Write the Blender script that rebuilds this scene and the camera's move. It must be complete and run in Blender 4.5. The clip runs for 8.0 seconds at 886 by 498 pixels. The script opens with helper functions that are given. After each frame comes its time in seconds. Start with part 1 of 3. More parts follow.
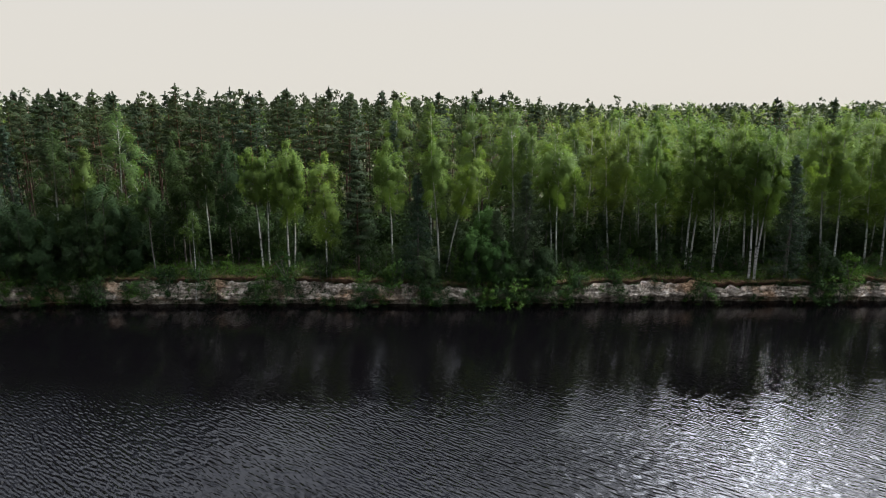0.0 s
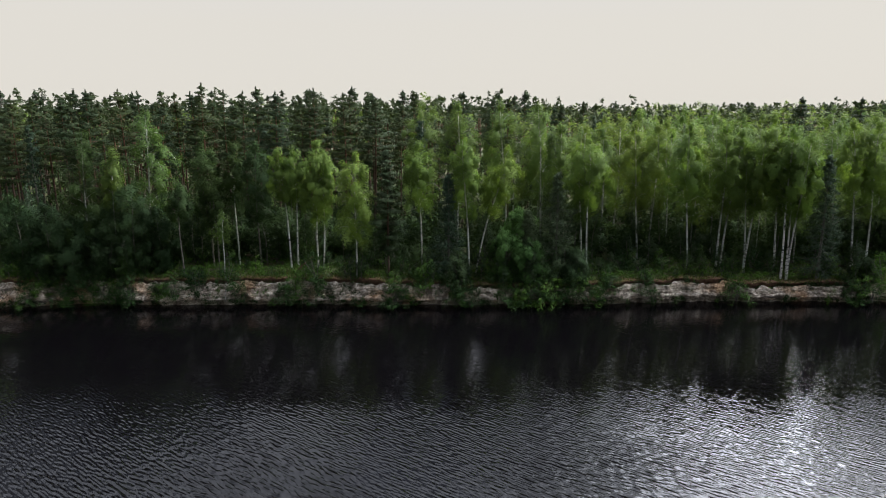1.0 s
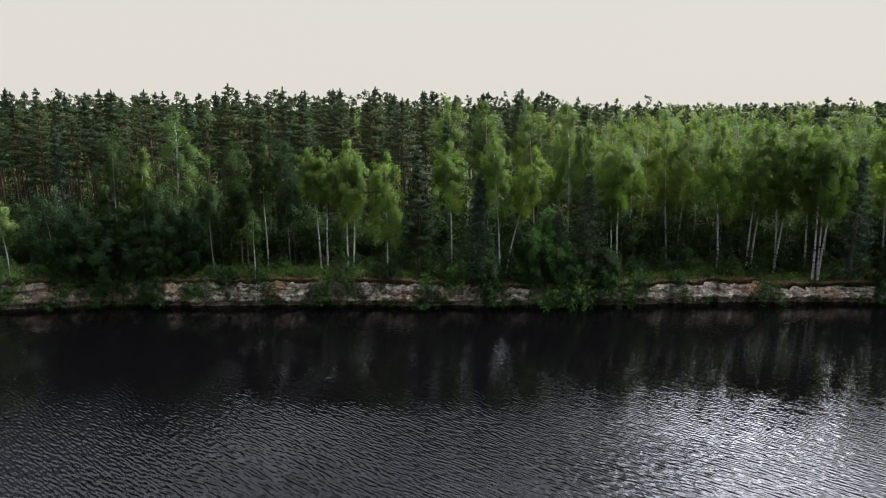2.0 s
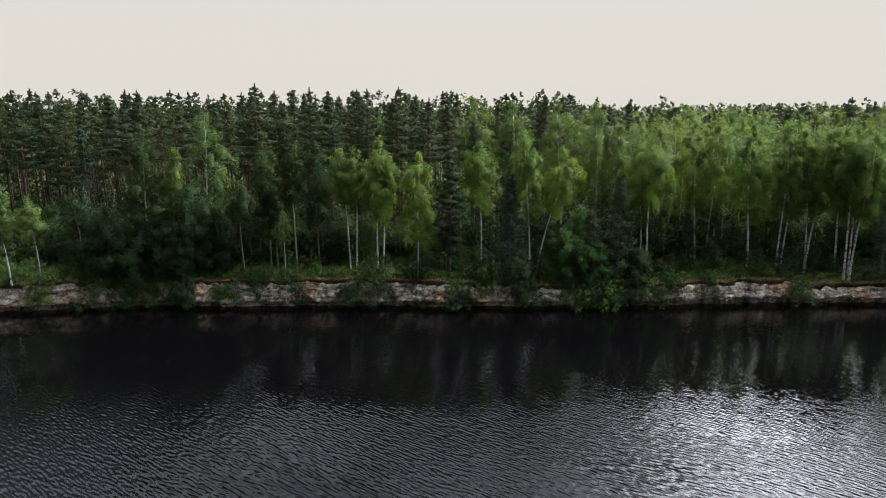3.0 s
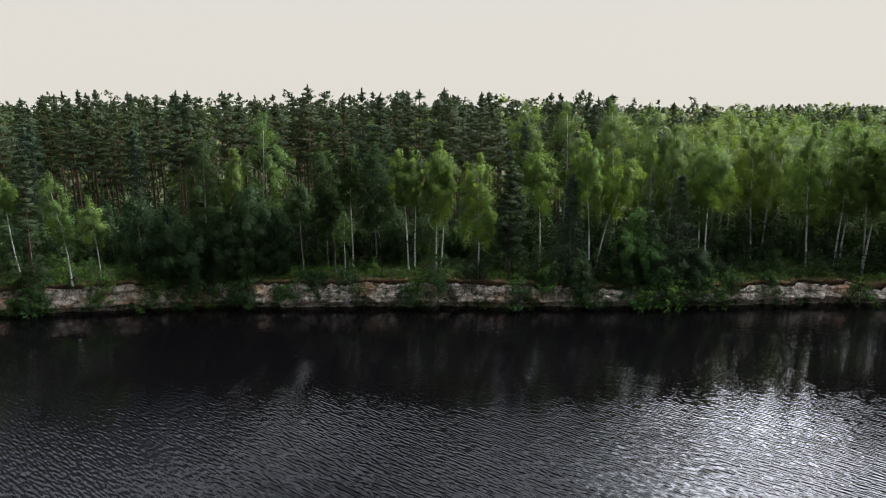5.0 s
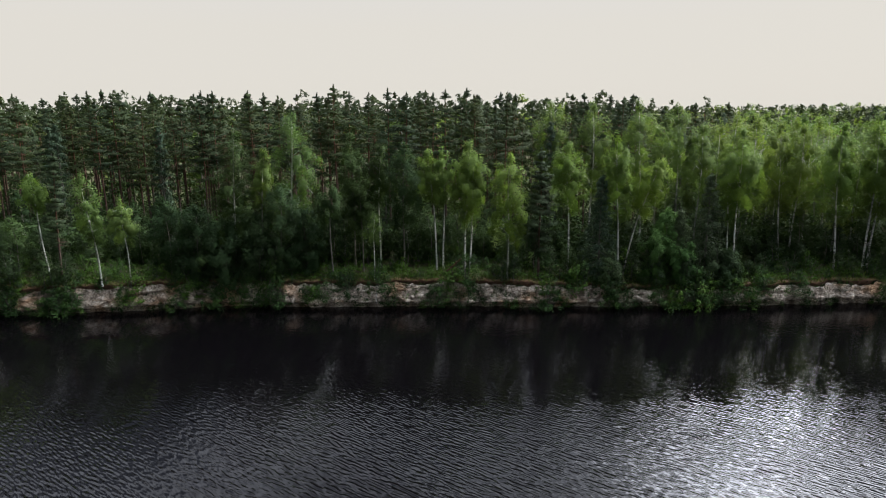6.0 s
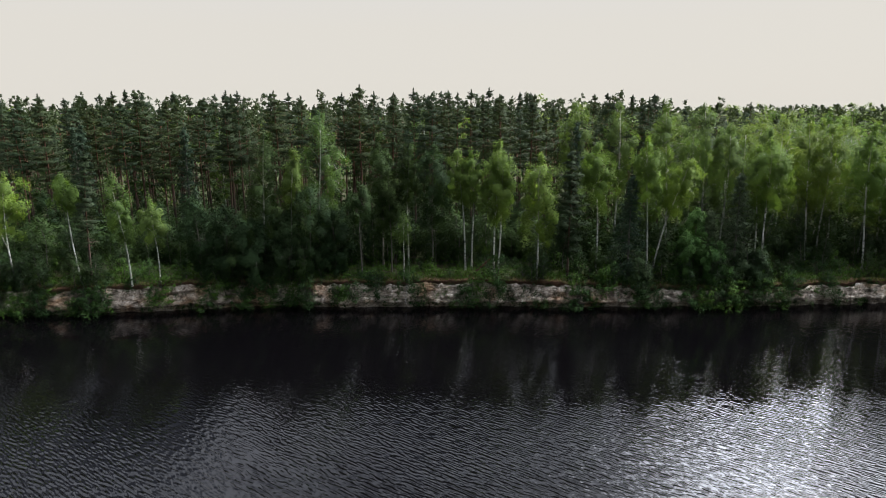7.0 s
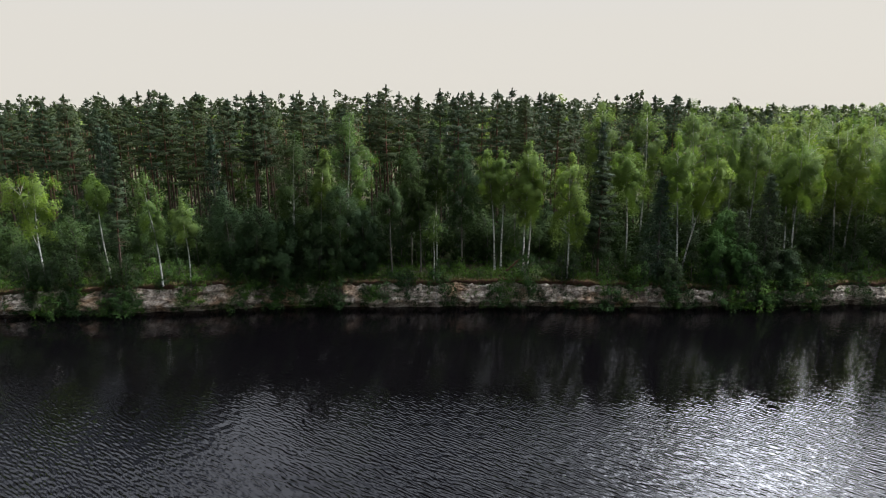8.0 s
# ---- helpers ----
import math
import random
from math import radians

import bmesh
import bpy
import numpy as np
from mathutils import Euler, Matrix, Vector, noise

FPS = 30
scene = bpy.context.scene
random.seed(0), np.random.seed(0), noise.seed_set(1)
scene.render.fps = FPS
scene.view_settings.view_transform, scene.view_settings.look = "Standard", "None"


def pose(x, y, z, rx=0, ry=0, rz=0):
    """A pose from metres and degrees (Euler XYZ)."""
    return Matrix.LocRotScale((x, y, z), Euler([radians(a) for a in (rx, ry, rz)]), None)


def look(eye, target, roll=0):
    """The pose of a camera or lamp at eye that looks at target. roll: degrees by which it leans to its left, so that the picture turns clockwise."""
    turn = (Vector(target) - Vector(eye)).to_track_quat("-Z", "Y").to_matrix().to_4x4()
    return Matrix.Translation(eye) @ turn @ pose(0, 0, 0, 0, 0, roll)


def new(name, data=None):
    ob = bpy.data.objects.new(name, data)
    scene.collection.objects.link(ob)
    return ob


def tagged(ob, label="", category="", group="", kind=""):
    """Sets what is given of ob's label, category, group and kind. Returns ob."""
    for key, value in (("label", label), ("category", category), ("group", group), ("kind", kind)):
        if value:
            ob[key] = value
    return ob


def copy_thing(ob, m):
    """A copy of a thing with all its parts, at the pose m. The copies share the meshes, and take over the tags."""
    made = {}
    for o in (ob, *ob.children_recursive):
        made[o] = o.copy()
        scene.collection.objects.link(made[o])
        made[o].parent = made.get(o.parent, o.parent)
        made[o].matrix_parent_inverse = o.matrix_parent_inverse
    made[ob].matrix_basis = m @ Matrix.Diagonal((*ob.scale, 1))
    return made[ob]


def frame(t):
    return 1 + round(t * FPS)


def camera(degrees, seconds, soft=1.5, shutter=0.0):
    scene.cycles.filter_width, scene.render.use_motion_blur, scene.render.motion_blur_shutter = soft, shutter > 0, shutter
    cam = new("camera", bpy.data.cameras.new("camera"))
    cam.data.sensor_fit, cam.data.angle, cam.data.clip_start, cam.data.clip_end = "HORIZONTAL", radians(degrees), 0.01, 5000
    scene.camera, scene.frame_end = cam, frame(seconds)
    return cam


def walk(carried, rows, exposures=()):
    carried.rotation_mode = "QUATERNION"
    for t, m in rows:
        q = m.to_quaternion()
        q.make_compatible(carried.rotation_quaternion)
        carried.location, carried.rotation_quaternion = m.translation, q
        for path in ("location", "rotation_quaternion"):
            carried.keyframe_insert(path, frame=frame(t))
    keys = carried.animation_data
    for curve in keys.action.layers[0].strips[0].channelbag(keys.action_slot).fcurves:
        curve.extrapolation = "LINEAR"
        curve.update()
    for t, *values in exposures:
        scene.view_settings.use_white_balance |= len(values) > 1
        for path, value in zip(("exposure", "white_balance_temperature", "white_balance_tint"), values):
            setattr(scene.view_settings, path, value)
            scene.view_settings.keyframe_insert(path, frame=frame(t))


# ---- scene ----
# ---------------------------------------------------------------- camera and walk
cam = camera(69.2, 8.0, soft=1.0)
ROWS = [  # seconds, x, y, z, pitch, roll, yaw: a drone that slides sideways along the river
    (0.0, -0.193, -0.052, 24.182, -12.411, 0.381, -0.024),
    (1.0, -3.973, 0.335, 24.144, -12.389, 0.417, 0.016),
    (2.0, -7.788, 0.536, 24.117, -12.339, 0.448, 0.050),
    (3.0, -11.581, 0.623, 24.097, -12.277, 0.474, 0.079),
    (4.0, -15.326, 0.653, 24.083, -12.219, 0.494, 0.103),
    (5.0, -19.018, 0.661, 24.074, -12.172, 0.507, 0.121),
    (6.0, -22.679, 0.666, 24.074, -12.141, 0.511, 0.134),
    (7.0, -26.360, 0.667, 24.086, -12.125, 0.506, 0.142),
    (8.0, -30.132, 0.648, 24.117, -12.120, 0.490, 0.145),
]
walk(cam, [(t, pose(x, y, z, 90 + pitch, roll, yaw)) for t, x, y, z, pitch, roll, yaw in ROWS])

# ---------------------------------------------------------------- world, sun, exposure
SUN_AZIMUTH, SUN_ELEVATION = 66.0, 44.0  # degrees right of the way the camera looks; above the horizon
sun_way = Vector((math.sin(radians(SUN_AZIMUTH)) * math.cos(radians(SUN_ELEVATION)),
                  math.cos(radians(SUN_AZIMUTH)) * math.cos(radians(SUN_ELEVATION)), math.sin(radians(SUN_ELEVATION))))

# a sky of thin high cloud: blue sky dimly behind it, a broad glow where the sun stands in it
world = bpy.data.worlds.new("sky")
scene.world = world
world.use_nodes = True
wn, wl = world.node_tree.nodes, world.node_tree.links
wn.clear()
sky = wn.new("ShaderNodeTexSky")
sky.sky_type, sky.sun_disc = "NISHITA", False
sky.sun_elevation, sky.sun_rotation = radians(SUN_ELEVATION), radians(SUN_AZIMUTH)
sky.air_density, sky.dust_density, sky.ozone_density = 1.0, 2.0, 1.0
clear_part, cloud_part = wn.new("ShaderNodeBackground"), wn.new("ShaderNodeBackground")
clear_part.inputs["Strength"].default_value = 0.12
sky_way, sky_split = wn.new("ShaderNodeTexCoord"), wn.new("ShaderNodeSeparateXYZ")
wl.new(sky_way.outputs["Generated"], sky_split.inputs[0])


def sky_range(source, a, b, c, d, smooth=False):
    n = wn.new("ShaderNodeMapRange")
    n.interpolation_type = "SMOOTHERSTEP" if smooth else "LINEAR"
    for key, value in (("From Min", a), ("From Max", b), ("To Min", c), ("To Max", d)):
        n.inputs[key].default_value = value
    wl.new(source, n.inputs["Value"])
    return n.outputs[0]


near_sun = wn.new("ShaderNodeVectorMath")
near_sun.operation = "DOT_PRODUCT"
near_sun.inputs[1].default_value = sun_way
wl.new(sky_way.outputs["Generated"], near_sun.inputs[0])
glow_all = sky_range(near_sun.outputs["Value"], 0.57, 1.0, 0.0, 13.0, True)
glow_cut = wn.new("ShaderNodeMath")  # the denser cloud low in the sky hides it
glow_cut.operation = "MULTIPLY"
wl.new(glow_all, glow_cut.inputs[0])
wl.new(sky_range(sky_split.outputs["Z"], 0.16, 0.42, 0.0, 1.0), glow_cut.inputs[1])
glow = glow_cut.outputs[0]
lift = sky_range(sky_split.outputs["Z"], 0.42, 1.0, 0.72, 2.5)  # an overcast sky is brightest overhead
power = wn.new("ShaderNodeMath")
power.operation = "ADD"
wl.new(glow, power.inputs[0])
wl.new(lift, power.inputs[1])
away = wn.new("ShaderNodeMath")  # added dimming of the unseen sky behind the camera, to darken facing sides
away.operation = "MULTIPLY"
wl.new(power.outputs[0], away.inputs[0])
wl.new(sky_range(sky_split.outputs["Y"], -0.6, 0.15, 0.32, 1.0), away.inputs[1])
drift = wn.new("ShaderNodeTexNoise")  # thicker and thinner cloud, everywhere but in the haze low down
drift.inputs["Scale"].default_value, drift.inputs["Detail"].default_value = 4.2, 5.0
wl.new(sky_way.outputs["Generated"], drift.inputs["Vector"])
uneven = wn.new("ShaderNodeMix")
uneven.inputs[2].default_value = 1.0
wl.new(sky_range(sky_split.outputs["Z"], 0.18, 0.40, 0.0, 1.0), uneven.inputs[0])
wl.new(sky_range(drift.outputs["Fac"], 0.38, 0.64, 0.20, 2.0, True), uneven.inputs[3])
cloudy = wn.new("ShaderNodeMath")
cloudy.operation = "MULTIPLY"
wl.new(away.outputs[0], cloudy.inputs[0])
wl.new(uneven.outputs[0], cloudy.inputs[1])
wl.new(cloudy.outputs[0], cloud_part.inputs["Strength"])
tone = wn.new("ShaderNodeMix")
tone.data_type = "RGBA"
tone.inputs[6].default_value, tone.inputs[7].default_value = (0.772, 0.738, 0.678, 1), (0.70, 0.735, 0.82, 1)
wl.new(sky_range(sky_split.outputs["Z"], 0.12, 0.5, 0.0, 1.0), tone.inputs[0])
wl.new(tone.outputs[2], cloud_part.inputs["Color"])
cover = wn.new("ShaderNodeMixShader")
wl.new(sky_range(sky_split.outputs["Z"], 0.15, 0.6, 0.98, 0.68), cover.inputs[0])
sky_out = wn.new("ShaderNodeOutputWorld")
wl.new(sky.outputs[0], clear_part.inputs["Color"])
wl.new(clear_part.outputs[0], cover.inputs[1])
wl.new(cloud_part.outputs[0], cover.inputs[2])
wl.new(cover.outputs[0], sky_out.inputs["Surface"])

sun = new("sun", bpy.data.lights.new("sun", "SUN"))
sun.data.energy, sun.data.angle, sun.data.color = 4.0, radians(14), (1.0, 0.965, 0.92)
sun.matrix_world = look((60, 60, 80), Vector((60, 60, 80)) - sun_way)
scene.view_settings.exposure = 0.45


# ---------------------------------------------------------------- materials
def material(name):
    m = bpy.data.materials.new(name)
    m.use_nodes = True
    nodes, links = m.node_tree.nodes, m.node_tree.links
    nodes.clear()
    return m, nodes, links, nodes.new("ShaderNodeOutputMaterial")


def node(nodes, kind, **values):
    n = nodes.new(kind)
    for key, value in values.items():
        n.inputs[key.replace("_", " ")].default_value = value
    return n


def ramp(nodes, links, source, *stops):
    r = nodes.new("ShaderNodeValToRGB")
    while len(r.color_ramp.elements) < len(stops):
        r.color_ramp.elements.new(0.5)
    for e, (place, colour) in zip(r.color_ramp.elements, stops):
        e.position, e.color = place, (*colour, 1)
    links.new(source, r.inputs[0])
    return r.outputs[0]


def blend(nodes, links, factor, a, b, kind="MIX"):
    n = nodes.new("ShaderNodeMix")
    n.data_type, n.blend_type = "RGBA", kind
    for socket, value in ((n.inputs[0], factor), (n.inputs[6], a), (n.inputs[7], b)):
        if isinstance(value, (int, float)):
            socket.default_value = value
        elif isinstance(value, tuple):
            socket.default_value = (*value, 1)
        else:
            links.new(value, socket)
    return n.outputs[2]


def coords(nodes, links, scale=(1, 1, 1), turn=(0, 0, 0), source="Object", kind="POINT"):
    c, m = nodes.new("ShaderNodeTexCoord"), nodes.new("ShaderNodeMapping")
    m.vector_type = kind
    m.inputs["Scale"].default_value = scale
    m.inputs["Rotation"].default_value = turn
    links.new(c.outputs[source], m.inputs["Vector"])
    return m.outputs[0]


def grain(nodes, links, vector, scale, detail=4.0, rough=0.55):
    n = node(nodes, "ShaderNodeTexNoise", Scale=scale, Detail=detail, Roughness=rough)
    links.new(vector, n.inputs["Vector"])
    return n.outputs["Fac"]


def foliage(name, dark, light, through_it=0.4, rough=0.7, low=(0.72, 0.80, 0.80), high=(1.25, 1.12, 0.85)):
    """Leaves: each one differs a little, each tree too; light passes through them."""
    m, nodes, links, out = material(name)
    piece, thing = nodes.new("ShaderNodeNewGeometry"), nodes.new("ShaderNodeObjectInfo")
    tone = ramp(nodes, links, piece.outputs["Random Per Island"], (0.0, dark), (1.0, light))
    tree = ramp(nodes, links, thing.outputs["Random"], (0.0, low), (0.5, (1.0, 1.0, 1.0)), (1.0, high))
    tone = blend(nodes, links, 1.0, tone, tree, "MULTIPLY")
    face = node(nodes, "ShaderNodeBsdfPrincipled", Roughness=rough)
    face.inputs["Specular IOR Level"].default_value = 0.08
    back = nodes.new("ShaderNodeBsdfTranslucent")
    warm = blend(nodes, links, 1.0, tone, (1.12, 1.16, 0.58), "MULTIPLY")
    links.new(tone, face.inputs["Base Color"])
    links.new(warm, back.inputs["Color"])
    both = nodes.new("ShaderNodeMixShader")
    both.inputs[0].default_value = through_it
    links.new(face.outputs[0], both.inputs[1])
    links.new(back.outputs[0], both.inputs[2])
    links.new(both.outputs[0], out.inputs["Surface"])
    return m


def solid(name, colour, rough=0.85, bump=0.0, bump_scale=6.0, stretch=(1, 1, 1)):
    """A rough surface. colour: function of (nodes, links) that returns a colour socket."""
    m, nodes, links, out = material(name)
    s = node(nodes, "ShaderNodeBsdfPrincipled", Roughness=rough)
    s.inputs["Specular IOR Level"].default_value = 0.2
    links.new(colour(nodes, links), s.inputs["Base Color"])
    if bump:
        b = node(nodes, "ShaderNodeBump", Strength=bump, Distance=0.1)
        links.new(grain(nodes, links, coords(nodes, links, stretch), bump_scale, 6, 0.65), b.inputs["Height"])
        links.new(b.outputs[0], s.inputs["Normal"])
    links.new(s.outputs[0], out.inputs["Surface"])
    return m


def birch_bark_colour(nodes, links):
    bands = grain(nodes, links, coords(nodes, links, (1.6, 1.6, 5.0)), 1.7, 5, 0.65)
    scars = grain(nodes, links, coords(nodes, links, (3.0, 3.0, 14.0)), 1.0, 2)
    white = ramp(nodes, links, bands, (0.42, (0.03, 0.028, 0.026)), (0.50, (0.55, 0.53, 0.49)), (0.8, (0.78, 0.76, 0.71)))
    marks = ramp(nodes, links, scars, (0.36, (0.10, 0.09, 0.08)), (0.42, (1, 1, 1)))
    return blend(nodes, links, 0.85, white, marks, "MULTIPLY")


def pine_bark_colour(nodes, links):
    plates = grain(nodes, links, coords(nodes, links, (5, 5, 1.6)), 1.5, 5)
    height = nodes.new("ShaderNodeTexCoord")
    split = nodes.new("ShaderNodeSeparateXYZ")
    links.new(height.outputs["Generated"], split.inputs[0])
    low = ramp(nodes, links, plates, (0.35, (0.035, 0.024, 0.02)), (0.65, (0.12, 0.08, 0.062)))
    high = ramp(nodes, links, plates, (0.35, (0.06, 0.03, 0.02)), (0.65, (0.145, 0.066, 0.042)))
    share = nodes.new("ShaderNodeMapRange")
    share.inputs["From Min"].default_value, share.inputs["From Max"].default_value = 0.25, 0.6
    links.new(split.outputs["Z"], share.inputs["Value"])
    return blend(nodes, links, share.outputs[0], low, high)


def grey_bark_colour(nodes, links):
    return ramp(nodes, links, grain(nodes, links, coords(nodes, links, (4, 4, 1.2)), 2.0, 5),
                (0.3, (0.05, 0.045, 0.04)), (0.7, (0.20, 0.18, 0.155)))


def rock_colour(nodes, links):
    beds = grain(nodes, links, coords(nodes, links, (0.9, 0.9, 3.0)), 1.0, 6, 0.7)
    patches = grain(nodes, links, coords(nodes, links, (0.25, 0.25, 0.4)), 1.0, 4)
    stains = grain(nodes, links, coords(nodes, links, (0.9, 0.9, 0.55)), 1.0, 6, 0.65)
    fine = grain(nodes, links, coords(nodes, links, (1, 1, 1.4)), 5.0, 8, 0.85)
    stone = ramp(nodes, links, beds, (0.34, (0.28, 0.225, 0.175)), (0.48, (0.55, 0.475, 0.39)), (0.64, (0.78, 0.70, 0.60)))
    rust = ramp(nodes, links, patches, (0.52, (1, 1, 1)), (0.66, (0.90, 0.62, 0.40)))
    stain = ramp(nodes, links, stains, (0.40, (0.12, 0.105, 0.085)), (0.52, (1, 1, 1)))
    dirt = ramp(nodes, links, fine, (0.38, (0.30, 0.26, 0.22)), (0.54, (1, 1, 1)))
    blocks = node(nodes, "ShaderNodeTexVoronoi", Scale=1.0)
    blocks.feature = "DISTANCE_TO_EDGE"
    bent = nodes.new("ShaderNodeVectorMath")
    shift = node(nodes, "ShaderNodeTexNoise", Scale=1.4, Detail=4.0)
    links.new(coords(nodes, links, (2.1, 2.1, 5.5)), bent.inputs[0])
    links.new(coords(nodes, links), shift.inputs["Vector"])
    links.new(shift.outputs["Color"], bent.inputs[1])
    links.new(bent.outputs[0], blocks.inputs["Vector"])
    crack = ramp(nodes, links, blocks.outputs["Distance"], (0.02, (0.28, 0.24, 0.20)), (0.12, (1, 1, 1)))
    stone = blend(nodes, links, 0.8, stone, crack, "MULTIPLY")
    stone = blend(nodes, links, 0.8, stone, rust, "MULTIPLY")
    return blend(nodes, links, 0.5, blend(nodes, links, 0.7, stone, stain, "MULTIPLY"), dirt, "MULTIPLY")


def soil_colour(nodes, links):
    return ramp(nodes, links, grain(nodes, links, coords(nodes, links), 2.2, 6, 0.65),
                (0.3, (0.05, 0.03, 0.02)), (0.55, (0.13, 0.075, 0.045)), (0.75, (0.22, 0.13, 0.08)))


def floor_colour(nodes, links):
    moss = grain(nodes, links, coords(nodes, links), 0.5, 5)
    litter = grain(nodes, links, coords(nodes, links), 6.0, 4)
    green = ramp(nodes, links, moss, (0.35, (0.07, 0.05, 0.03)), (0.5, (0.05, 0.06, 0.02)), (0.7, (0.07, 0.10, 0.03)))
    return blend(nodes, links, 0.6, green, ramp(nodes, links, litter, (0.3, (0.5, 0.45, 0.4)), (0.7, (1, 1, 1))), "MULTIPLY")


def water_material():
    m, nodes, links, out = material("river water")
    s = node(nodes, "ShaderNodeBsdfPrincipled", Roughness=0.006, IOR=1.333)
    s.inputs["Base Color"].default_value = (0.0013, 0.0011, 0.0014, 1)
    def waves(length, across, degrees, detail):
        return grain(nodes, links, coords(nodes, links, (length, across, 1), (0, 0, radians(degrees)), kind="TEXTURE"), 1.0, detail, 0.5)

    ripple, chop, swell, gust = waves(0.72, 0.205, -38, 0.0), waves(0.44, 0.13, -56, 0.0), waves(2.6, 1.0, -25, 1), waves(26, 11, -15, 3)
    wind = ramp(nodes, links, gust, (0.38, (0.5, 0.5, 0.5)), (0.62, (1, 1, 1)))
    # the water lies calmer in the lee of the wooded bank
    place, split = nodes.new("ShaderNodeTexCoord"), nodes.new("ShaderNodeSeparateXYZ")
    links.new(place.outputs["Object"], split.inputs[0])
    lee = node(nodes, "ShaderNodeMapRange", From_Min=58.0, From_Max=37.0, To_Min=0.24, To_Max=1.0)
    lee.interpolation_type = "SMOOTHSTEP"
    links.new(split.outputs["Y"], lee.inputs["Value"])
    force = nodes.new("ShaderNodeMath")
    force.operation = "MULTIPLY"
    links.new(wind, force.inputs[0])
    links.new(lee.outputs[0], force.inputs[1])
    normal = None
    for height, distance in ((swell, 0.020), (ripple, 0.078), (chop, 0.017)):
        b = node(nodes, "ShaderNodeBump", Distance=distance)
        links.new(force.outputs[0], b.inputs["Strength"])
        links.new(height, b.inputs["Height"])
        if normal:
            links.new(normal, b.inputs["Normal"])
        normal = b.outputs[0]
    links.new(normal, s.inputs["Normal"])
    links.new(s.outputs[0], out.inputs["Surface"])
    return m


BIRCH_BARK = solid("birch bark", birch_bark_colour, 0.7, 0.3, 8)
PINE_BARK = solid("pine bark", pine_bark_colour, 0.9, 0.6, 10)
GREY_BARK = solid("grey bark", grey_bark_colour, 0.9, 0.5, 10)
ROCK = solid("layered pale rock", rock_colour, 0.9, 1.0, 3.0, (1.4, 1.4, 3.6))
SOIL = solid("brown soil", soil_colour, 0.95, 0.8, 5)
FLOOR = solid("forest floor", floor_colour, 0.95, 0.6, 4)
WATER = water_material()
BIRCH_LEAF = foliage("birch leaves", (0.078, 0.127, 0.038), (0.126, 0.180, 0.054), 0.45)
# birch leaves again, lighter and yellower: the front row's stronger light in the colour
SUNNY_LEAF = foliage("sunlit birch leaves", (0.095, 0.153, 0.038), (0.148, 0.214, 0.054), 0.48, low=(0.85, 0.9, 0.9), high=(1.1, 1.05, 0.9))
BROAD_LEAF = foliage("broad leaves", (0.021, 0.042, 0.016), (0.036, 0.064, 0.024), 0.34)
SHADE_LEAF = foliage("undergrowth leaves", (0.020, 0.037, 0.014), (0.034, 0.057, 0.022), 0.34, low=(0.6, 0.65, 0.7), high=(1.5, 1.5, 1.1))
BUSH_LEAF = foliage("bush leaves", (0.030, 0.062, 0.020), (0.048, 0.094, 0.028), 0.36, low=(0.45, 0.5, 0.5), high=(2.0, 1.9, 1.0))
MAPLE_LEAF = foliage("maple leaves", (0.046, 0.100, 0.026), (0.070, 0.140, 0.036), 0.42)
PINE_NEEDLE = foliage("pine needles", (0.022, 0.036, 0.017), (0.036, 0.052, 0.024), 0.22)
SPRUCE_NEEDLE = foliage("spruce needles", (0.032, 0.052, 0.034), (0.050, 0.076, 0.044), 0.2)
GRASS = foliage("grass", (0.06, 0.085, 0.025), (0.14, 0.16, 0.05), 0.3)


# ---------------------------------------------------------------- mesh tools
def mesh_of(name, verts, faces, smooth=False):
    """A mesh from an array of places and an array of faces with one number of corners."""
    verts, faces = np.asarray(verts, np.float32), np.asarray(faces, np.int32)
    n, k = faces.shape
    me = bpy.data.meshes.new(name)
    me.vertices.add(len(verts))
    me.vertices.foreach_set("co", verts.ravel())
    me.loops.add(n * k)
    me.loops.foreach_set("vertex_index", faces.ravel())
    me.polygons.add(n)
    me.polygons.foreach_set("loop_start", np.arange(0, n * k, k, dtype=np.int32))
    if smooth is not False:
        me.polygons.foreach_set("use_smooth", np.ones(n, bool))
    me.update(calc_edges=True)
    if isinstance(smooth, np.ndarray):  # leaves take the light as the rounded bough does that they cover
        me.normals_split_custom_set_from_vertices(smooth)
    return me


def part(name, mesh, mat, parent=None, label=""):
    """One mesh object, under a thing where one is given."""
    mesh.materials.append(mat)
    ob = new(name, mesh)
    ob.parent = parent
    return tagged(ob, label)


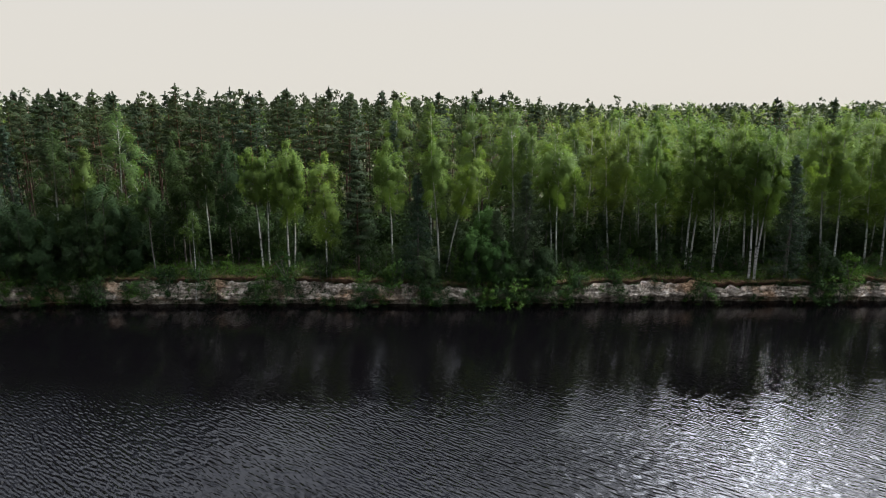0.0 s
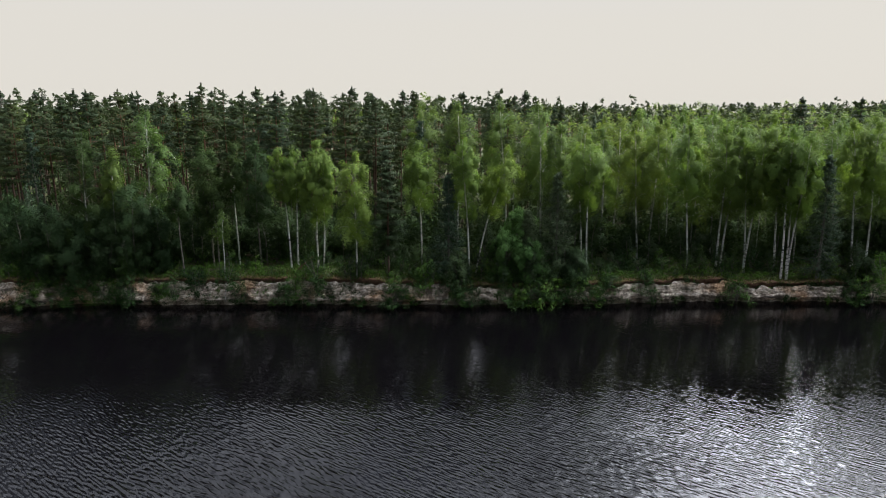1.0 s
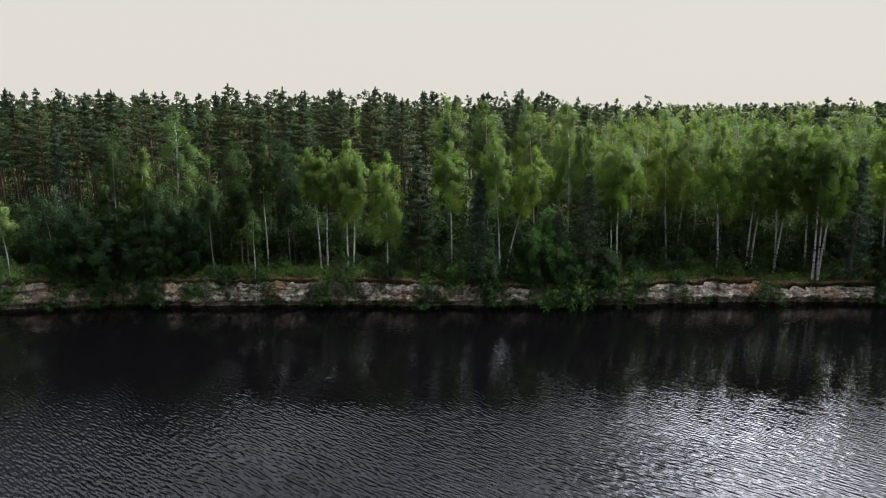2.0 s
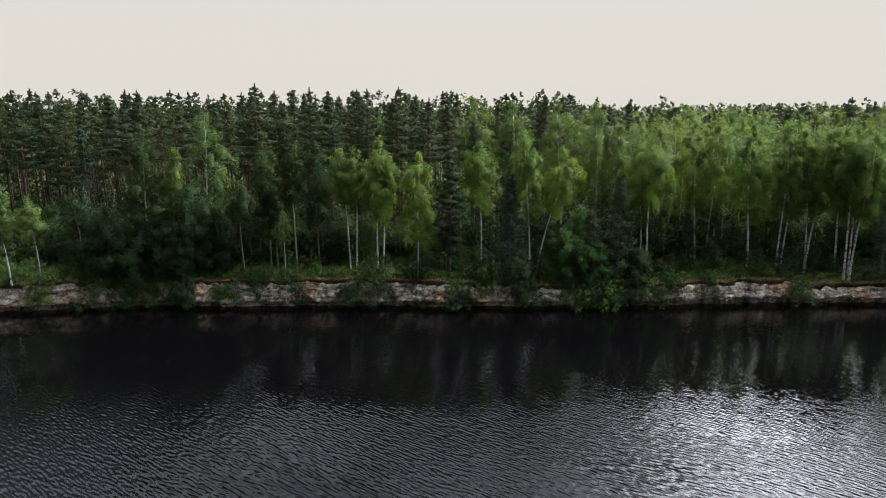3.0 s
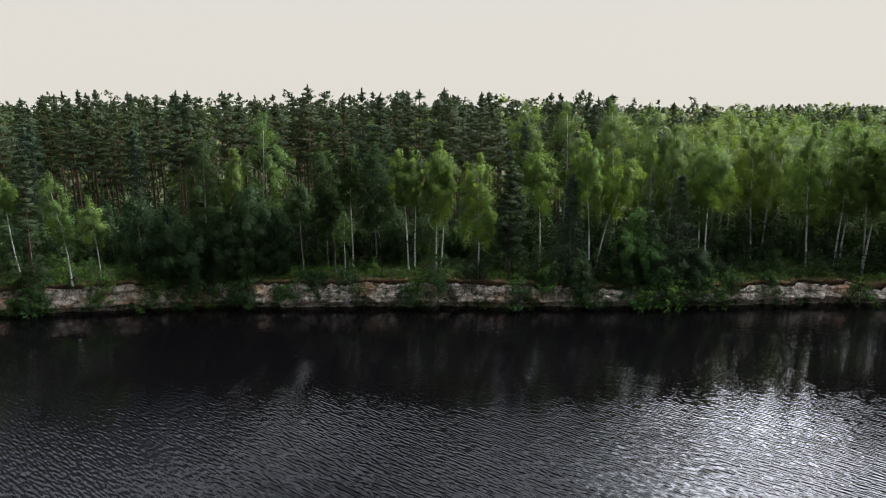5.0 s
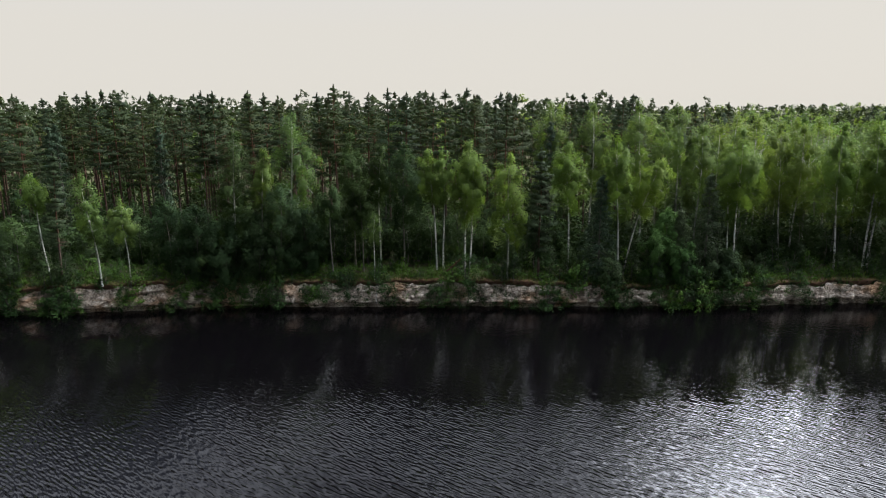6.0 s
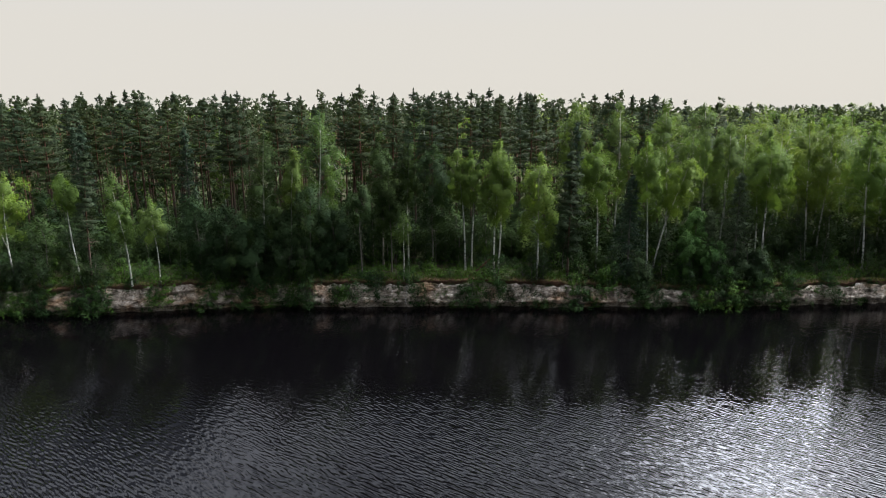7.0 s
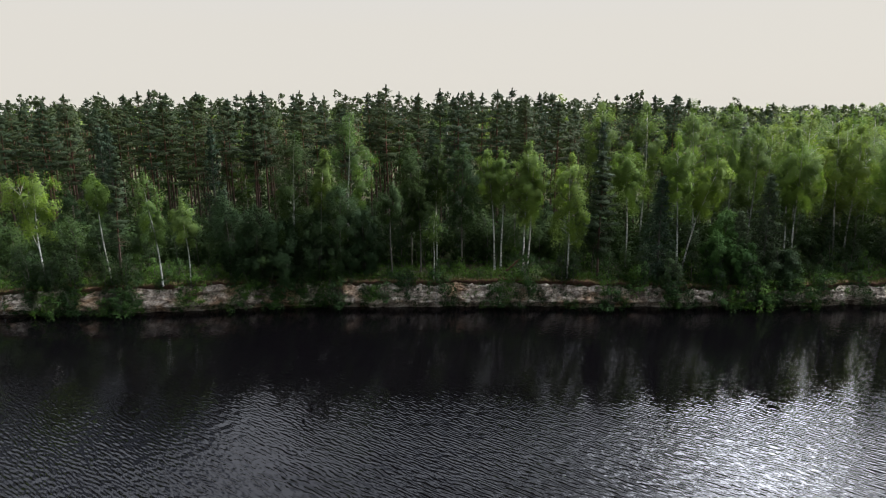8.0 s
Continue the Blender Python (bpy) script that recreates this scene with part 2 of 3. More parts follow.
def tubes(paths, sides=6):
    """Tapered tubes along lists of (place, radius)."""
    verts, faces, start = [], [], 0
    ring = np.linspace(0, 2 * np.pi, sides, endpoint=False)
    for places, radii in paths:
        places, radii = np.asarray(places, float), np.asarray(radii, float)
        along = np.gradient(places, axis=0)
        along /= np.linalg.norm(along, axis=1, keepdims=True) + 1e-9
        side = np.cross(along, np.where(np.abs(along[:, 2:3]) > 0.9, [[1.0, 0, 0]], [[0, 0, 1.0]]))
        side /= np.linalg.norm(side, axis=1, keepdims=True) + 1e-9
        up = np.cross(side, along)
        v = places[:, None] + radii[:, None, None] * (np.cos(ring)[None, :, None] * side[:, None] + np.sin(ring)[None, :, None] * up[:, None])
        m = len(places)
        i, j = np.meshgrid(np.arange(m - 1), np.arange(sides), indexing="ij")
        a, b = start + i * sides + j, start + i * sides + (j + 1) % sides
        faces.append(np.stack([a, b, b + sides, a + sides], -1).reshape(-1, 4))
        verts.append(v.reshape(-1, 3))
        start += m * sides
    return np.concatenate(verts), np.concatenate(faces)


def joined(*pieces):
    """Several (places, faces) as one."""
    verts, faces, start = [], [], 0
    for v, f in pieces:
        verts.append(v)
        faces.append(f + start)
        start += len(v)
    return np.concatenate(verts), np.concatenate(faces)


def unit(v):
    return v / (np.linalg.norm(v, axis=1, keepdims=True) + 1e-9)


def leaves(rng, centres, normals, sizes, slim=0.55):
    """One small leaf spray, a triangle, at each centre."""
    n = len(centres)
    normals = unit(normals)
    t = unit(np.cross(normals, rng.normal(size=(n, 3))))
    b = np.cross(normals, t)
    s = np.asarray(sizes)[:, None]
    v = np.stack([centres + t * s, centres - 0.6 * t * s + slim * b * s, centres - 0.6 * t * s - slim * b * s], 1)
    return v.reshape(-1, 3), np.arange(3 * n).reshape(n, 3)


def clumps(rng, middles, spread, each, size, hang=0.0, slim=0.55, outward=None, hubs=None, jitter=0.38):
    """Leaf sprays in clumps round the middles; spread: half sizes (n, 3); hang: how far some droop below."""
    n = len(middles)
    off = rng.normal(size=(n, each, 3))
    off = off / (np.linalg.norm(off, axis=2, keepdims=True) + 1e-9) * rng.uniform(0.25, 1.0, (n, each, 1)) ** 0.5
    place = middles[:, None] + off * spread[:, None]
    if hang:
        place[..., 2] -= rng.exponential(hang, (n, each)) * (rng.random((n, each)) < 0.5)
    face = off + np.array([0, 0, 0.6])
    if hubs is not None:  # the leaves of a bough turn away from its middle
        from_hub = place - hubs[:, None]
        face += 1.7 * from_hub / (np.linalg.norm(from_hub, axis=2, keepdims=True) + 1e-9) - off * 0.6
    if outward is not None:
        face += outward[:, None] * 0.5
    face = unit(face.reshape(-1, 3))
    turned = face + 0.6 * jitter * rng.normal(size=face.shape)
    places, faces = leaves(rng, place.reshape(-1, 3), turned, size * rng.uniform(0.6, 1.25, n * each), slim)
    return places, faces, np.repeat(unit(face + 1.1 * turned), 3, axis=0).astype(np.float32)


# ---------------------------------------------------------------- the lie of the land
SHORE_X = [-300, -90, -74, -64, -57, -46, -43, -33, -20, -13, 0, 15, 28, 42, 60, 300]
SHORE_Y = [72.0, 75.2, 75.4, 76.0, 77.0, 78.6, 77.3, 77.4, 77.3, 76.7, 76.5, 76.5, 77.3, 76.9, 76.6, 78.0]


def wave(x, y=0.0, z=0.0):
    return noise.noise(Vector((x, y, z)))


def shore(x):
    return float(np.interp(x, SHORE_X, SHORE_Y)) + 0.35 * wave(x * 0.23, 3.1) + 0.25 * wave(x * 0.7, 9.7)


TOP_X = [-300, -88, -80, -60, -44, -36, -30, -20, -10, -3, 6, 15, 21, 31, 33, 44, 50, 300]
TOP_Z = [2.6, 2.7, 3.3, 3.5, 3.45, 3.3, 3.4, 3.4, 3.2, 2.6, 2.6, 2.7, 2.9, 3.0, 2.4, 2.5, 2.9, 2.8]


def edge_z(x):
    return float(np.interp(x, TOP_X, TOP_Z)) + 0.32 * wave(x * 0.33, 21.0) + 0.18 * wave(x * 1.1, 5.0)


def ground_z(x, y):
    d = y - shore(x) - 1.6
    if d < 0:
        return edge_z(x)
    rise = 1.6 * (1 - math.exp(-d / 9.0))
    return edge_z(x) * math.exp(-d / 30) + 2.9 * (1 - math.exp(-d / 30)) + rise + 0.25 * wave(x * 0.15, y * 0.15) * min(1, d / 3)


def build_ground():
    """One sheet: the land beyond the water, the river bed, the bank behind the camera."""
    xs = np.concatenate([np.linspace(-3000, -150, 10), np.arange(-140, 130, 1.0), np.linspace(140, 3000, 10)])
    steps = [-2500, -600, -150, -118, -60, -8, 1.5, 1.75, 2.1, 2.6, 3.3, 4.2, 5.5, 7, 9, 12, 16, 22, 30, 45, 70, 110, 180, 320, 700, 1500, 3500]
    verts = []
    for d in steps:
        for x in xs:
            y = shore(x) + d
            if d <= -150:
                z = 1.5
            elif d <= 1.5:
                z = -2.5
            else:
                z = ground_z(x, y) - (0.05 if d < 2 else 0)
            verts.append((x, y, z))
    m, n = len(steps), len(xs)
    i, j = np.meshgrid(np.arange(m - 1), np.arange(n - 1), indexing="ij")
    a = (i * n + j).ravel()
    me = mesh_of("ground", verts, np.stack([a, a + 1, a + n + 1, a + n], 1), True)
    tagged(part("ground", me, FLOOR), "mossy forest floor with leaf litter above the river", "ground", kind="structure")


def build_water():
    me = mesh_of("water", [(-3000, -45, 0), (3000, -45, 0), (3000, 82, 0), (-3000, 82, 0)], [[0, 1, 2, 3]])
    tagged(part("water", me, WATER), "dark rippled river water reflecting trees and sky", "river", kind="structure")


def build_cliff():
    """The eroded rock face over the water, undercut at its foot, and the soil that caps it."""
    xs = np.arange(-110, 80, 0.16)
    rows = np.linspace(0, 1, 30)
    rock, soil = [], []
    for x in xs:
        y0, top = shore(x), edge_z(x)
        cap = max(0.15, 0.42 + 0.55 * wave(x * 0.33, 40.0) + 0.25 * wave(x * 1.1, 41.0) + 0.12 * wave(x * 3.1, 42.0))
        bay = 0.35 * wave(x * 0.45, 50.0) + 0.2 * wave(x * 1.4, 51.0)
        foot = 0.74 + 0.22 * wave(x * 0.4, 60.0)
        for s in rows:
            z = -0.8 + s * (top - cap + 0.8)
            lean = 0.25 + 0.85 * max(0.0, (z - foot) / 2.6) ** 1.2
            d = lean + bay
            if z < foot:
                d += 0.75 * min(1.0, (foot - z) / 0.18)
            bed = noise.cell(Vector((math.floor(x * 0.35 + 3 * wave(x * 0.3, z)), 7.0, math.floor(z * 3.1 + 0.35 * wave(x * 0.15, 70.0)))))
            d += 0.10 * bed + 0.15 * wave(x * 1.1, z * 2.2, 80.0) + 0.14 * wave(x * 3.0, z * 5.0, 90.0) + 0.10 * wave(x * 6.0, z * 9.0, 91.0)
            d += 0.5 * max(0.0, wave(x * 0.8, z * 0.25, 120.0) - 0.18)
            rock.append((x, y0 + min(d, 1.62), z))
        lip = 0.95 + bay * 0.6 + 0.12 * wave(x * 1.7, 95.0)
        lip += 0.12
        for dd, zz in ((lip + 0.35, top - cap - 0.15), (lip + 0.14, top - cap + 0.02), (lip + 0.08 + 0.1 * wave(x * 3, 96), top - cap * 0.5),
                       (lip, top - 0.10), (lip + 0.06, top - 0.01), (lip + 0.35, top + 0.05), (1.9, top + 0.06), (2.3, top + 0.0)):
            soil.append((x, y0 + dd, zz + 0.03 * wave(x * 2.7, dd * 3)))
    for name, grid, k, mat, label in (("cliff", rock, len(rows), ROCK, "pale layered eroded rock face above the water"),
                                      ("soil_edge", soil, 8, SOIL, "brown overhanging soil and roots capping the rock face")):
        i, j = np.meshgrid(np.arange(len(xs) - 1), np.arange(k - 1), indexing="ij")
        a = (i * k + j).ravel()
        me = mesh_of(name, grid, np.stack([a, a + k, a + k + 1, a + 1], 1))
        tagged(part(name, me, mat), label, "cliff", kind="structure")


build_ground()
build_water()
build_cliff()


# ---------------------------------------------------------------- trees
def thing(name, x, y, z, label, category, group=""):
    ob = new(name)
    ob.empty_display_size = 0.5
    ob.matrix_world = pose(x, y, z)
    return tagged(ob, label, category, group)


def stem(rng, h, lean, radius, bend=0.25, n=12):
    """The places and radii of a trunk from the ground to its tip."""
    s = np.linspace(0, 1, n)
    a, b = rng.uniform(0, 6.28, 2)
    x = lean[0] * s ** 1.2 + bend * np.sin(s * 5 + a) * s
    y = lean[1] * s ** 1.2 + bend * np.sin(s * 4 + b) * s
    p = np.stack([x - x[0], y - y[0], h * s], 1)
    r = radius * (1 - s) ** 0.75 + 0.012
    r[0] *= 1.3
    return p, r


def on_stem(p, s):
    grid = np.linspace(0, 1, len(p))
    return np.stack([np.interp(s, grid, p[:, k]) for k in range(3)], -1)


def leafy(name, rng, h, width, low, lean=(0, 0), bark=None, leaf=None, boughs=24, each=92, size=0.142, hang=0.30, radius=None, shape=0.42, split=0.0, jitter=0.26):
    """The parts of a leafy tree: trunk, branches and crown. low: where the crown begins, as a share of the height;
    shape: how high the crown is widest; split: how far a second stem forks away."""
    r0 = radius or 0.0056 * h + 0.018
    p, r = stem(rng, h * 0.97, lean, r0)
    stems = [(p, r)]
    if split:
        q = p[4:].copy()
        q[:, 0] += split * np.linspace(0, 1, len(q)) ** 0.8
        q[:, 2] -= 0.06 * h * np.linspace(0, 1, len(q))
        stems.append((q, r[4:] * 0.75))
    limbs, mids, spread, out = [], [], [], []
    core = on_stem(p, low + 0.42 * (1 - low))
    for k in range(boughs):
        s = low + (0.97 - low) * (k + rng.uniform(0.1, 0.9)) / boughs
        u = (s - low) / (1 - low)
        full = math.sin(math.pi * min(1, max(0.0, u) ** (math.log(0.5) / math.log(shape)) * 0.93 + 0.06)) ** 0.68
        reach = width / 2 * (0.28 + 0.72 * full) * rng.uniform(0.7, 1.15)
        a = k * 2.399 + rng.uniform(-0.5, 0.5)
        way = np.array([math.cos(a), math.sin(a), 0])
        base = on_stem(stems[k % len(stems)][0] if split else p, max(0.08, s - 0.07))
        climb = reach * rng.uniform(0.35, 0.85) * (0.6 + 0.6 * u)
        g = np.linspace(0, 1, 5)[:, None]
        line = base + way * reach * g + np.array([0, 0, 1.0]) * (climb * np.sin(g * 2.2) - 0.25 * reach * g ** 3)
        limbs.append((line, np.linspace(max(0.018, r0 * 0.28 * (1.2 - s)), 0.008, 5)))
        for c in range(rng.randint(4, 7)):
            g1 = rng.uniform(0.35, 1.05)
            m = base + way * reach * g1 + np.array([0, 0, climb * math.sin(g1 * 2.2) - 0.25 * reach * g1 ** 3])
            m = m + rng.normal(size=3) * np.array([0.26, 0.26, 0.24]) * (0.6 + 0.07 * width)
            mids.append(m)
            big = rng.uniform(0.32, 0.70) * (0.55 + 0.09 * width)
            spread.append((big, big, big * rng.uniform(0.9, 1.4)))
            out.append(0.45 * (base + way * reach * 0.62 + np.array([0, 0, 0.8 * climb - 0.45])) + 0.55 * core)
    tip = on_stem(p, 0.99)
    for c in range(5):
        mids.append(tip + rng.normal(size=3) * np.array([0.25, 0.25, 0.35]))
        spread.append((0.4, 0.4, 0.55))
        out.append(tip - np.array([0, 0, 0.8]))
    trunk = mesh_of("trunk", *joined(tubes(stems, 7), tubes(limbs, 3)), True)
    crown = mesh_of("crown", *clumps(rng, np.array(mids), np.array(spread), each, size, hang, 0.5, None, np.array(out), jitter))
    return (("trunk", trunk, bark), ("crown", crown, leaf))


def pine_parts(rng, h, width, low=0.52, whorls=13, each=26, radius=None, lean=(0, 0), size=0.20):
    """Scots pine: a long bare stem, dead stubs, and whorls of boughs that carry flat, ragged pads of needles."""
    r0 = radius or 0.0068 * h + 0.03
    p, r = stem(rng, h, lean, r0, 0.18)
    limbs, mids, spread, out = [], [], [], []
    for k in range(14):
        s, a, reach = rng.uniform(0.22, low + 0.1), rng.uniform(0, 6.28), rng.uniform(0.4, 1.6)
        base, way = on_stem(p, s), np.array([math.cos(a), math.sin(a), rng.uniform(-0.25, 0.1)])
        limbs.append((np.stack([base, base + way * reach * 0.5, base + way * reach]), np.array([0.03, 0.02, 0.008])))
    turn = rng.uniform(0, 6.28)
    for k in range(whorls):
        u = (k + rng.uniform(0.2, 0.8)) / whorls
        s = low + (0.985 - low) * u
        full = min(1.0, 0.45 + 1.9 * u) * (1 - u) ** 0.74
        turn += rng.uniform(0.5, 1.4)
        count = rng.randint(3, 6)
        if u > 0.35:  # the upper stem is hidden in needles
            mids.append(on_stem(p, s))
            spread.append((0.62 - 0.5 * u, 0.62 - 0.5 * u, 0.5))
            out.append(np.array([0, -0.4, 0.8]))
        for b in range(count):
            if u < 0.35 and rng.random() < 0.3:
                continue
            reach = (width / 2 * full + 0.10) * rng.uniform(0.55, 1.2)
            a = turn + b * 6.283 / count + rng.uniform(-0.35, 0.35)
            way, side = np.array([math.cos(a), math.sin(a), 0]), np.array([-math.sin(a), math.cos(a), 0])
            base = on_stem(p, s + rng.uniform(-0.012, 0.012))
            tilt = -0.22 + 0.8 * u ** 1.3 + rng.uniform(-0.12, 0.12)
            g = np.linspace(0, 1, 4)[:, None]
            lift = np.array([0, 0, 1.0]) * (reach * tilt * g + 0.14 * reach * g ** 3)
            limbs.append((base + way * reach * g + lift, np.linspace(0.014 + 0.008 * reach, 0.006, 4)))
            for c in range(max(3, int(2.0 + 1.8 * reach))):
                g1 = rng.uniform(0.35, 1.02)
                wide = 0.30 * reach * g1
                mids.append(base + way * reach * g1 + side * rng.uniform(-wide, wide) + np.array([0, 0, reach * tilt * g1 + 0.14 * reach * g1 ** 3 + 0.08]))
                big = rng.uniform(0.40, 0.76) * (0.42 + 0.52 * (1 - u))
                spread.append((big * 1.35, big * 1.35, big * rng.uniform(0.36, 0.62)))
                out.append(np.array([0, 0, 0.8 + 1.2 * u]) + way * (2.2 - u))
    for c in range(5):
        mids.append(p[-1] + np.array([rng.normal() * 0.05 * c, rng.normal() * 0.05 * c, 0.12 - 0.2 * c]))
        spread.append((0.03 + 0.035 * c, 0.03 + 0.035 * c, 0.22))
        out.append(np.array([0, 0, 0.6]))
    trunk = mesh_of("trunk", *joined(tubes([(p, r)], 7), tubes(limbs, 3)), True)
    crown = mesh_of("crown", *clumps(rng, np.array(mids), np.array(spread), each, size, 0, 0.34, np.array(out), None, 0.4))
    return (("trunk", trunk, PINE_BARK), ("crown", crown, PINE_NEEDLE))


def spruce_parts(rng, h, width, low=0.08, boughs=80, each=36, size=0.16):
    """Spruce: a dark cone of hanging boughs almost to the ground."""
    p, r = stem(rng, h, (0, 0), 0.011 * h, 0.05)
    limbs, mids, spread, out = [], [], [], []
    for k in range(boughs):
        s = low + (0.98 - low) * (k + rng.random()) / boughs
        reach = width / 2 * (1 - s) ** 0.8 * rng.uniform(0.75, 1.15) + 0.15
        a = k * 2.399 + rng.uniform(-0.4, 0.4)
        way = np.array([math.cos(a), math.sin(a), 0])
        base = on_stem(p, s)
        g = np.linspace(0, 1, 4)[:, None]
        limbs.append((base + way * reach * g + np.array([0, 0, 1.0]) * reach * (-0.45 * g + 0.25 * g ** 3), np.linspace(0.035, 0.008, 4)))
        for g1 in (0.35, 0.65, 0.95):
            mids.append(base + way * reach * g1 + np.array([0, 0, reach * (-0.45 * g1 + 0.25 * g1 ** 3)]) + rng.normal(size=3) * 0.1)
            big = 0.26 + 0.20 * reach
            spread.append((big, big, big * 0.5))
            out.append(way * 0.5 + np.array([0, 0, 0.3]))
    trunk = mesh_of("trunk", *joined(tubes([(p, r)], 7), tubes(limbs, 3)), True)
    crown = mesh_of("crown", *clumps(rng, np.array(mids), np.array(spread), each, size, 0.15, 0.36, np.array(out)))
    return (("trunk", trunk, GREY_BARK), ("crown", crown, SPRUCE_NEEDLE))


def bush_parts(rng, h, width, lobes=24, each=42, size=0.092):
    """A bush: several thin stems from one root and a lobed, uneven crown."""
    stems, mids, spread, out = [], [], [], []
    for k in range(6):
        a, tilt = rng.uniform(0, 6.28), rng.uniform(0.1, 0.9)
        g = np.linspace(0, 1, 4)[:, None]
        line = np.array([math.cos(a), math.sin(a), 0]) * width * 0.4 * tilt * g ** 1.3 + np.array([0, 0, h * rng.uniform(0.6, 0.92)]) * g
        stems.append((line, np.linspace(0.04, 0.01, 4)))
    for k in range(lobes):
        a, rad, z = rng.uniform(0, 6.28), rng.uniform(0, 1) ** 0.6, rng.uniform(0.05, 1.0) ** 1.2
        reach = width / 2 * rad * (1 - 0.75 * z ** 1.5)
        way = np.array([math.cos(a), math.sin(a), 0])
        mids.append(way * reach + np.array([0, 0, h * z]))
        big = rng.uniform(0.06, 0.19) * min(width, h * 1.2)
        spread.append((big, big, big * rng.uniform(0.6, 1.0)))
        out.append(way * 0.6 + np.array([0, 0, 0.6]))
    wood = mesh_of("stem", *tubes(stems, 4), True)
    crown = mesh_of("crown", *clumps(rng, np.array(mids), np.array(spread), each, size, 0.12, 0.55, np.array(out)))
    return (("stem", wood, GREY_BARK), ("crown", crown, BUSH_LEAF))


def planted(name, x, y, parts, label, category, group="", sink=0.1):
    ob = thing(name, x, y, ground_z(x, y) - sink, label, category, group)
    for pname, mesh, mat in parts:
        part(pname, mesh, mat, ob)
    return ob


SEED = [100]
TRUNKS = []  # where the white trunks stand that show down to the undergrowth


def fresh():
    SEED[0] += 1
    return np.random.RandomState(SEED[0])


def birch(x, y, top, width, low, lean=0.0, label="white-trunked birch with a light green drooping crown", **more):
    """A birch on the bank. top and low: the heights over the water of its tip and of the bottom of its crown."""
    TRUNKS.append((x, y))
    z = ground_z(x, y) - 0.1
    h = top - z
    parts = leafy("birch", fresh(), h, width, (low + 0.3 - z) / h, (lean, 0), BIRCH_BARK, more.pop("leaf", SUNNY_LEAF), **more)
    return planted("birch_tree", x, y, parts, label, "tree", "birches on the river bank")


def broadleaf(x, y, top, width, low, lean=0.0, label="dense green broadleaf tree among birches", **more):
    z = ground_z(x, y) - 0.1
    h = top - z
    parts = leafy("broadleaf", fresh(), h, width, (low - z) / h, (lean, 0), GREY_BARK, more.pop("leaf", BROAD_LEAF), size=0.135, hang=0.2, jitter=0.65, **more)
    return planted("broadleaf_tree", x, y, parts, label, "tree", "broadleaf trees on the bank")


def pine(x, y, top, width, low=0.5, label="tall pine with a reddish bare trunk", group="pines on the bank", **more):
    h = top - ground_z(x, y)
    return planted("pine_tree", x, y, pine_parts(fresh(), h, width, low, **more), label, "tree", group)


def spruce(x, y, top, width, label="dark conical spruce standing close to the bank"):
    h = top - ground_z(x, y)
    return planted("spruce_tree", x, y, spruce_parts(fresh(), h, width), label, "tree", "spruces on the bank")


# the trees of the front row, along the bank from the far left end of the walk
birch(-79.3, 76.9, 17.0, 6.0, 10.5, -0.3, "forked birch with a wide light crown leaning over the bank", split=-1.8, shape=0.6, boughs=20)
birch(-71.4, 77.4, 17.6, 3.0, 13.6, -1.4, "slender leaning birch with a small bright top", boughs=12)
pine(-70.8, 78.5, 19.6, 4.8, 0.30, whorls=17, each=40, size=0.15, lean=(0.9, 0))
birch(-64.9, 76.8, 17.5, 3.2, 9.5, -0.9, "slim birch on the very edge of the bank, leaning", boughs=18, shape=0.6, each=80, leaf=BIRCH_LEAF)
birch(-61.8, 77.7, 13.8, 3.0, 9.0, 0.0, "small thin birch with a sparse rounded crown", boughs=14, leaf=BIRCH_LEAF)
broadleaf(-57.4, 79.5, 13.8, 4.6, 5.0, boughs=26)
birch(-49.6, 80.6, 22.3, 5.6, 6.0, 1.1, "tall dark birch with a broad hanging crown", boughs=40, shape=0.35, leaf=BROAD_LEAF)
birch(-46.3, 80.8, 19.9, 2.8, 13.0, 1.3, "slender birch with a thin high crown", boughs=14, leaf=BIRCH_LEAF)
broadleaf(-43.5, 80.6, 15.0, 6.8, 3.2, label="dark broadleaf tree with boughs down to the bank", boughs=34)
broadleaf(-40.6, 81.4, 12.0, 5.6, 3.2, label="dark broadleaf tree with boughs down to the bank", boughs=28)
birch(-43.3, 85.0, 24.1, 7.0, 8.5, 0.8, "tall birch with a large domed crown behind the front trees", boughs=34, leaf=BIRCH_LEAF)
broadleaf(-36.9, 79.2, 15.2, 4.0, 11.6, label="young aspen with a small flat leafy crown", boughs=12)
broadleaf(-34.6, 83.4, 20.9, 4.8, 10.0, boughs=26)
broadleaf(-33.4, 82.0, 16.9, 4.2, 8.0, boughs=22)
birch(-31.7, 78.9, 12.0, 2.6, 8.5, 0.4, "half-dead thin birch with bare twigs and few leaves", boughs=10, each=22, leaf=BIRCH_LEAF)
birch(-31.3, 83.8, 19.9, 3.2, 13.0, 0.2, boughs=16, leaf=BROAD_LEAF)
broadleaf(-28.0, 82.4, 20.1, 5.4, 10.0, boughs=28)
birch(-23.8, 81.6, 19.6, 3.4, 13.5, -0.9, "slim white birch, one of a close pair", boughs=18)
birch(-23.0, 81.9, 19.6, 3.2, 13.5, 0.2, "slim white birch, one of a close pair", boughs=16)
birch(-20.2, 80.8, 20.5, 4.4, 11.0, 0.3, "straight white birch with a full bright crown", boughs=30)
birch(-19.6, 81.4, 18.6, 3.0, 12.0, 0.8, "straight white birch beside a larger one", boughs=14)
birch(-15.0, 78.7, 19.1, 5.2, 8.5, 0.3, "birch with a broken white trunk and a full crown", boughs=32)
